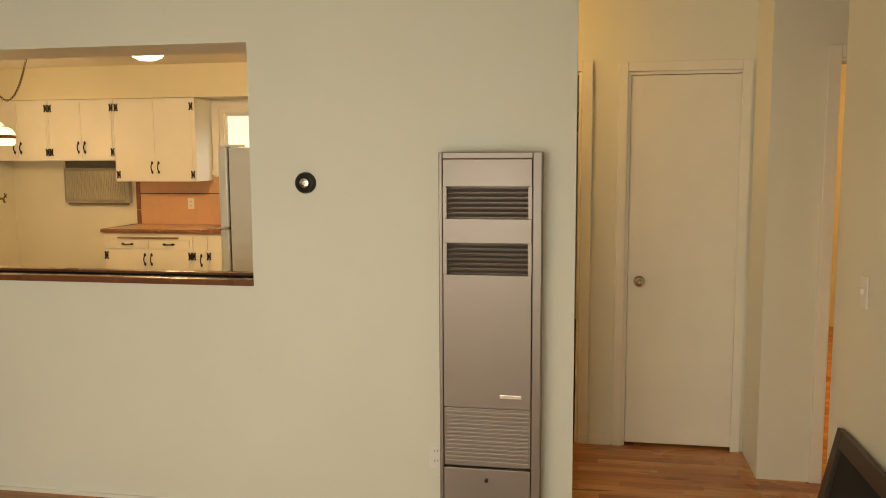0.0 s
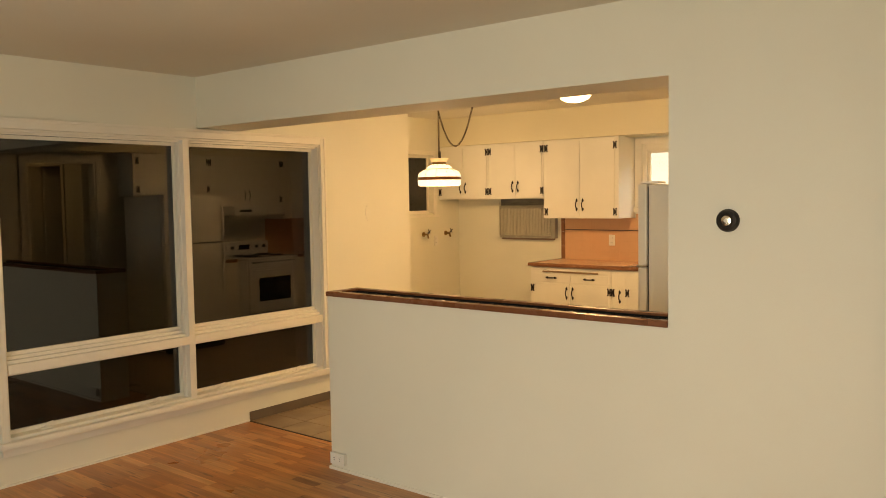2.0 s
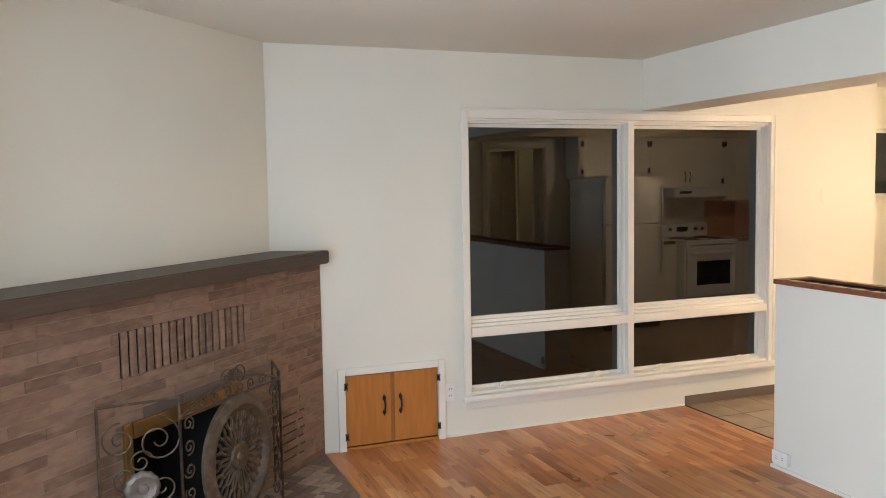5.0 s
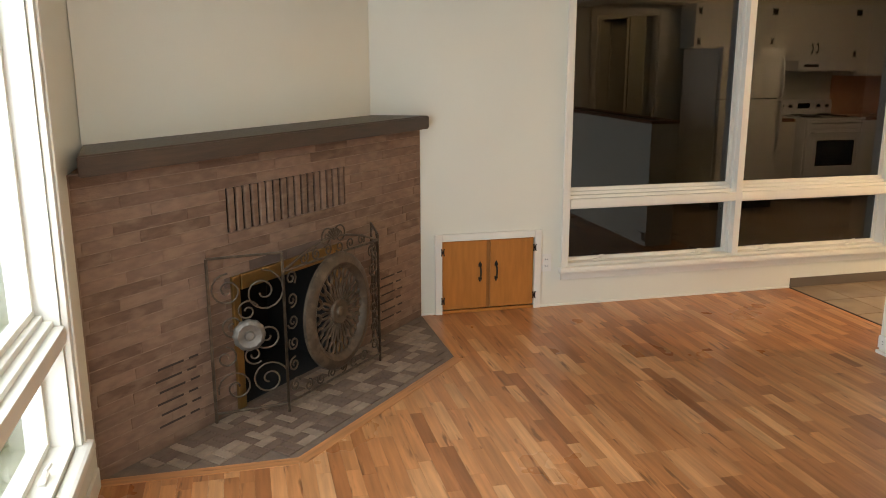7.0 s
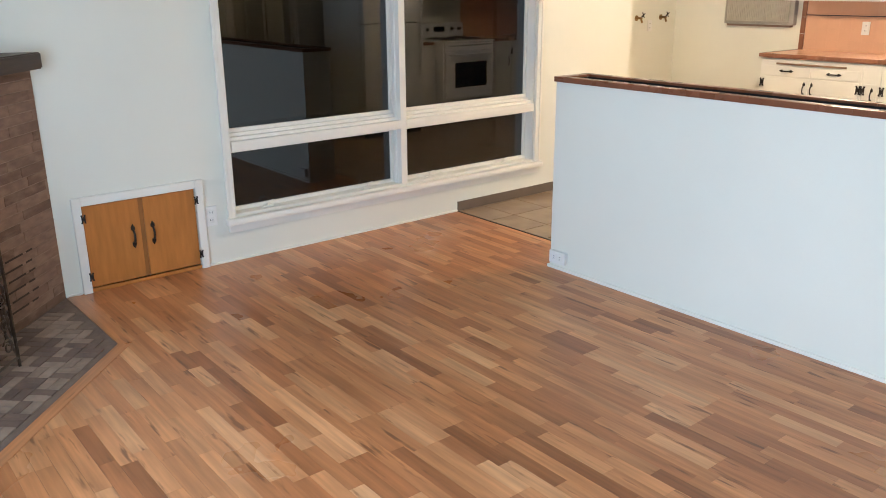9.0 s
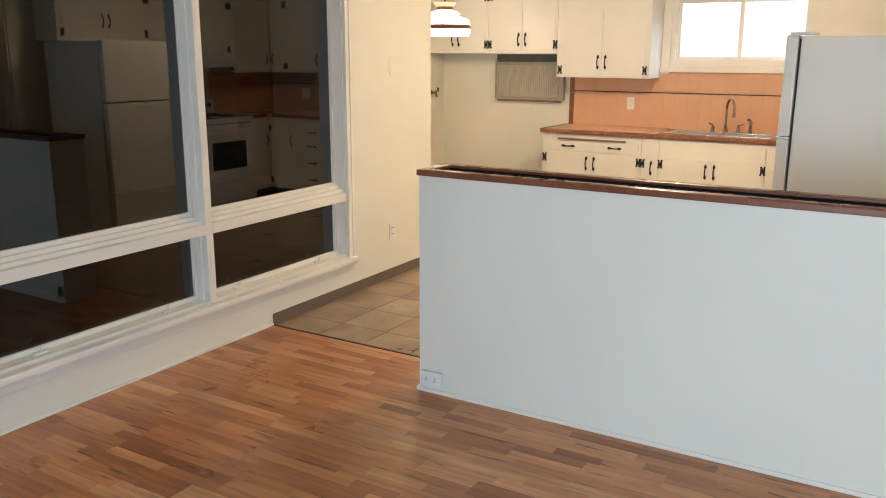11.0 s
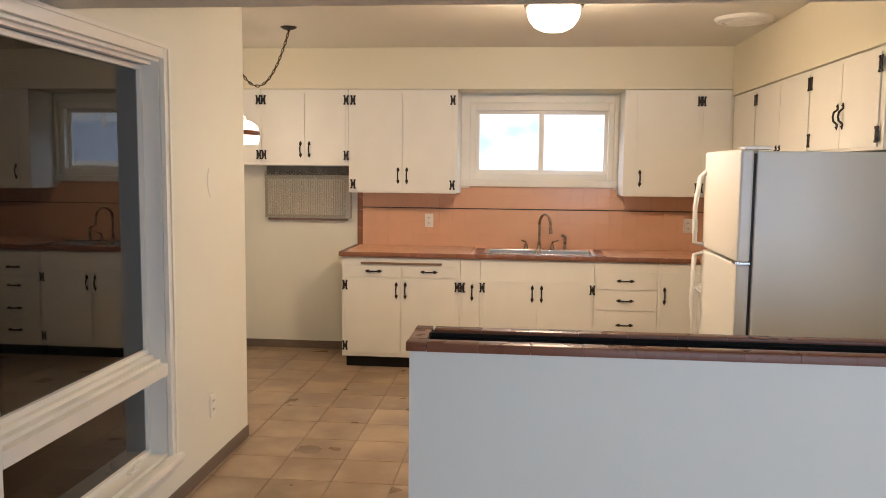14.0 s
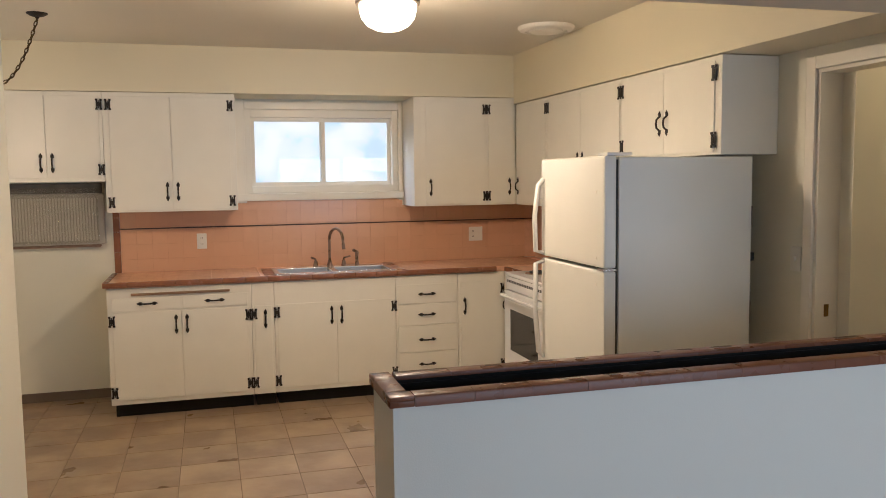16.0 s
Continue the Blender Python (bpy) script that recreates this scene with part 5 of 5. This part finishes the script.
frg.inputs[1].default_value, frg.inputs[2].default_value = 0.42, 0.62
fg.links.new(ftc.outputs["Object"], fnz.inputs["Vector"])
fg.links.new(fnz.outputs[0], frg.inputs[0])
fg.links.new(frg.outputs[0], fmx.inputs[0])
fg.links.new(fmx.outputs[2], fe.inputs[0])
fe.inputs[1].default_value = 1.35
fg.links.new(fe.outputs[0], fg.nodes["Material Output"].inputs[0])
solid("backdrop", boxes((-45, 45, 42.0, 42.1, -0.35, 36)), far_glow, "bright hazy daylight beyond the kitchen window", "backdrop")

# ---- the low house beyond the kitchen window ----
nb_house = thing("neighbour_house", pose(8.75, 12.4, -0.35), "low neighbouring house with a blue-grey shingle roof", "house")
SIDING = material("pale_siding", (0.42, 0.44, 0.40), 0.8, vary=0.1, scale=3)
part("wall", boxes((-4.3, 4.3, 0.35, 5.4, 0.0, 2.0)), SIDING, nb_house)
bm = bmesh.new()
ends = [[bm.verts.new((x, y, z)) for y, z in ((0.0, 1.98), (2.9, 2.86), (5.8, 1.98), (5.8, 1.86), (2.9, 2.74), (0.0, 1.86))] for x in (-4.6, 4.6)]
for k in range(6):
    bm.faces.new((ends[0][k], ends[0][(k + 1) % 6], ends[1][(k + 1) % 6], ends[1][k]))
bm.faces.new(ends[0][::-1]); bm.faces.new(ends[1])
nroof = part("roof", bm, ROOFM, nb_house, "blue-grey shingle roof")
part("vent_pipe", rod(bmesh.new(), (-2.6, 2.4, 2.66), (-2.6, 2.4, 3.0), 0.05, 10), TRIM, nroof, "white vent pipe")
part("gutter", boxes((-4.6, 4.6, -0.10, -0.004, 1.86, 1.97), bevel=0.02), TRIM, nb_house, "white gutter")
for x in (-2.2, 0.6, 3.4):
    part("downpipe", boxes((x, x + 0.09, -0.09, -0.01, 0.0, 1.86), bevel=0.01), TRIM, nb_house, "white downpipe")

# ---- brown cap tiles of the half wall ----
cap = thing("planter_cap", pose(0, 0, 1.0355), "brown glazed tile rim around the planter trough", "tile cap", kind="structure")
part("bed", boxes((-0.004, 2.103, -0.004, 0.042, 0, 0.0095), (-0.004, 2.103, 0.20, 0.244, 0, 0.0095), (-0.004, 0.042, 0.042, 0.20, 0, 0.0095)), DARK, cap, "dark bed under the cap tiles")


def cap_tile(ln):
    """An L-shaped edge tile with a rounded nose; runs along x."""
    bm = bmesh.new()
    profile = ((-0.010, -0.005), (-0.010, 0.017), (-0.0085, 0.0205), (-0.005, 0.022), (0.040, 0.022), (0.043, 0.021), (0.044, 0.018), (0.044, 0.010), (-0.0005, 0.010), (-0.0005, -0.005))
    rows = [[bm.verts.new((x, y, z)) for y, z in profile] for x in (0.0, ln)]
    k = len(profile)
    for i in range(k):
        bm.faces.new((rows[0][i], rows[0][(i + 1) % k], rows[1][(i + 1) % k], rows[1][i]))
    bm.faces.new(rows[0][::-1]); bm.faces.new(rows[1])
    return mesh_of("cap_tile", bm, CAPT, True)


ct = cap_tile(0.150)
for i in range(14):
    x = 0.0523 + i * 0.1509
    me = ct if x + 0.15 < 2.103 else cap_tile(2.102 - x)
    share("cap_tile", me, cap, pose(x, 0, 0))
    share("cap_tile", me, cap, pose(x + (0.150 if me is ct else 2.102 - x), 0.240, 0, 0, 0, 180))
corner = mesh_of("cap_tile", boxes((-0.010, 0.0512, -0.010, 0.044, 0.010, 0.022), (-0.010, 0.0512, -0.010, -0.0045, -0.005, 0.0105), (-0.010, -0.0045, -0.010, 0.044, -0.005, 0.0105), bevel=0.003), CAPT, True)
share("cap_tile", corner, cap, pose(0, 0, 0))
share("cap_tile", corner, cap, pose(0, 0.240, 0, 0, 0, -90))
share("cap_tile", cap_tile(0.143), cap, pose(0, 0.188, 0, 0, 0, -90))

# ---- kitchen floor tiles ----
tiles = thing("tile_floor", pose(0, 0, 0), "brown mottled ceramic tile floor laid in a square grid", "tile floor", kind="structure")
TS = 0.3105
whole = mesh_of("tile", boxes((0.0019, TS - 0.0019, 0.0019, TS - 0.0019, -0.006, 0.0), bevel=0.0015), TILE)
y = 2.46 - 7 * TS
while y < YB - 0.01:
    ye = min(y + TS, YB - 0.002)
    ya = max(y, 0.368)
    x = -0.295 - 8 * TS
    while x < XR + 0.11:
        xa, xb = max(x, XN + 0.002), min(x + TS, XR + 0.115)
        if xb - xa > 0.02 and not (y + TS < YN - 0.12 and xb < XW):
            if xa == x and xb == x + TS and ye == y + TS and ya == y:
                share("tile", whole, tiles, pose(x, y, 0))
            else:
                part("tile", boxes((xa + 0.0025, xb - 0.0025, ya + 0.0025, ye - 0.0025, -0.006, 0.0)), TILE, tiles)
        x += TS
    y += TS

# ---- bricks of the fireplace ----
rng = random.Random(4)
BH = 0.0485
brick_meshes = {}


def brick(x0, x1, z0, z1, out, mat=BRICK):
    key = (round(x1 - x0, 3), round(z1 - z0, 3), mat.name)
    if key not in brick_meshes:
        brick_meshes[key] = mesh_of("brick", boxes((0, x1 - x0, -0.003, 0.008, 0, z1 - z0), bevel=0.0028), mat)
    share("brick", brick_meshes[key], fp, pose(x0, -out, z0))


gaps = [(OX0, OX1, -1, OZ), (VX0 - 0.004, VX1 + 0.004, VZ0 - 0.002, VZ1 + 0.002)]
for r in range(24):
    z0 = r * BH
    z1 = min(z0 + BH - 0.004, FH - 0.002)
    x = -0.18 * (r % 2) - rng.choice((0.0, 0.02, 0.04, 0.06))
    while x < FW:
        ln = rng.choice((0.36, 0.36, 0.36, 0.34, 0.40, 0.26))
        xa, xb = max(x, -0.022), min(x + ln - 0.002, FW - 0.004)
        spans = [(xa, xb)]
        for g0, g1, h0, h1 in gaps:
            if z1 > h0 + 0.02 and z0 < h1 - 0.02:
                spans = [q for a, b in spans for q in ((a, min(b, g0 - 0.003)), (max(a, g1 + 0.003), b))]
        for a, b in spans:
            if b - a > 0.025:
                brick(round(a, 2), round(b, 2) - 0.002, z0, z1, rng.uniform(0.0, 0.0022), SOOTY if OZ < z0 + 0.03 < OZ + 0.10 and OX0 - 0.1 < a and b < OX1 + 0.2 else BRICK)
        x += ln
nv = 17
pv = (VX1 - VX0) / nv
soldier = mesh_of("brick", boxes((0, pv * 0.68, -0.006, 0.007, 0, VZ1 - VZ0), bevel=0.004), BRICK)
for k in range(nv):
    share("brick", soldier, fp, pose(VX0 + k * pv + pv * 0.17, 0, VZ0))
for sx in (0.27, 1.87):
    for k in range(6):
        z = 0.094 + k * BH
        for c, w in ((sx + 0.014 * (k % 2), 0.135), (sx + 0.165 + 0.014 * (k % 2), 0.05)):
            # no hole is cut: a dark strip on the brick paints the slot's shade
            part("weep_slot_shade", boxes((c, c + w, -0.0068, -0.0052, z, z + 0.0085)), DARKSLOT, fp, "dark strip painted as the shade in a narrow air slot")
# dark sheet close behind the upright bricks paints the shade of their gaps
part("vent_shade", boxes((VX0, VX1, 0.0078, 0.028, VZ0, VZ1)), SOOT_SHADE, fp, "dark sheet that paints the shade between upright vent bricks")

# ---- hearth pieces ----
hearth = thing("hearth", pose(0, 0, 0), "mottled brown brick mosaic hearth on the floor", "hearth", kind="structure")
piece = mesh_of("hearth_brick", boxes((0.002, 0.094, 0.002, 0.046, 0.001, 0.007), bevel=0.0012), HEARTH)


def inside(x, y):
    ok = False
    for (xa, ya), (xb, yb) in zip(HP, HP[1:] + HP[:1]):
        if (ya > y) != (yb > y) and x < (xb - xa) * (y - ya) / (yb - ya) + xa:
            ok = not ok
    return ok


for i in range(-2, 27):
    for k in range(-1, 9):
        for half in (0, 1):
            turned = (i + k) % 2
            if turned:
                m = pose(i * 0.096 + 0.048 + half * 0.048, -0.02 - k * 0.096, 0.002, 0, 0, 90) @ Matrix.Translation((-0.096, 0, 0))
            else:
                m = pose(i * 0.096, -0.02 - k * 0.096 - 0.096 + half * 0.048, 0.002)
            wm = FM @ m
            pts = [wm @ Vector(p) for p in ((0, 0, 0), (0.096, 0, 0), (0.096, 0.048, 0), (0, 0.048, 0))]
            fl = [FM.inverted() @ p for p in pts]
            if all(inside(p.x, p.y) for p in pts) and all(p.y < -0.005 for p in fl):
                share("hearth_brick", piece, hearth, wm)

# ---- oak strip floor ----
oak = thing("oak_floor", pose(0, 0, 0), "honey-coloured oak strip floor with dark streaks", "wood floor", kind="structure")
rng = random.Random(11)
PW = 0.0572
plank_meshes = {}
count = 0
BORDER = 0.058
UNDER = 0.012


def bound(y):
    """Where the hearth's border ends at y, or None beside it."""
    if y > -2.25 + UNDER:
        return XW
    return min(-0.5 + (UNDER - 0.7287 * (y + 2.246)) / 0.6848, 0.447 + UNDER)


verts, faces = [], []


def far_plank(x0, x1, y0, y1, x2=None):
    """A strip; x2: its start along y1 where its end is cut on the slant."""
    x2 = x0 if x2 is None else x2
    b = len(verts)
    verts.extend([(x0, y0, 0), (x1, y0, 0), (x1, y1, 0), (x2, y1, 0), (x0, y0, -0.006), (x1, y0, -0.006), (x1, y1, -0.006), (x2, y1, -0.006)])
    faces.extend([(b, b + 1, b + 2, b + 3), (b, b + 4, b + 5, b + 1), (b + 1, b + 5, b + 6, b + 2), (b + 2, b + 6, b + 7, b + 3), (b + 3, b + 7, b + 4, b)])


y = YS + 0.001
while y < 0.352:
    y1 = min(y + PW, 0.352)
    x = XW - rng.choice((0.0, 0.1, 0.2, 0.3))
    while x < 6.5:
        ln = rng.choice((0.2, 0.25, 0.3, 0.3, 0.4, 0.5, 0.6))
        a, b = max(x, XW + 0.001), min(x + ln, 6.58)
        s0, s1 = bound(y), bound(y1)
        if y < -2.25 + UNDER < y1 and a < s0:
            far_plank(a + 0.0003, min(b, s0) - 0.0003, -2.246 + UNDER, y1 - 0.0003)
            if b > s0 + 0.02:
                far_plank(s0 + 0.0003, b - 0.0003, y + 0.0003, y1 - 0.0003)
        elif a < max(s0, s1):
            if b > max(s0, s1) + 0.02:
                far_plank(max(a, s0) + 0.0003, b - 0.0003, y + 0.0003, y1 - 0.0003, max(a, s1) + 0.0003)
        elif -0.6 < a and b < 2.4 and -2.0 < y < -0.62 and count < 300 and abs(b - a - ln) < 1e-6 and y1 - y > PW - 1e-6:
            if ln not in plank_meshes:
                plank_meshes[ln] = mesh_of("plank", boxes((0.0003, ln - 0.0003, 0.0003, PW - 0.0003, -0.006, 0.0)), OAK)
            share("plank", plank_meshes[ln], oak, pose(a, y, 0))
            count += 1
        else:
            far_plank(a + 0.0003, b - 0.0003, y + 0.0003, y1 - 0.0003)
        x += ln
    y += PW
y = 0.352
while y < 4.6:
    x = XR + 0.13
    while x < 6.5:
        ln = rng.choice((0.3, 0.4, 0.5, 0.6, 0.8))
        far_plank(x + 0.0003, min(x + ln, 6.58) - 0.0003, y + 0.0003, min(y + PW, 4.59) - 0.0003)
        x += ln
    y += PW
me = bpy.data.meshes.new("planks")
me.from_pydata(verts, [], faces)
me.materials.append(OAK)
ob = new("planks", me)
ob.parent = oak
tagged(ob, "further oak strips", "", "", "stuff")
# border strips round the hearth
for p, q in (((-1.24, -2.262), (-0.5, -2.246)), ((-0.5, -2.246), (0.447, -3.136)), ((0.447, -3.136), (0.447, -3.87))):
    d = Vector((q[0] - p[0], q[1] - p[1], 0))
    part("border_strip", boxes((0.0, d.length + 0.022, 0.002, BORDER, -0.006, 0.003), bevel=0.001), OAK, oak, "", False, pose(p[0], p[1], 0, 0, 0, math.degrees(math.atan2(d.y, d.x))))
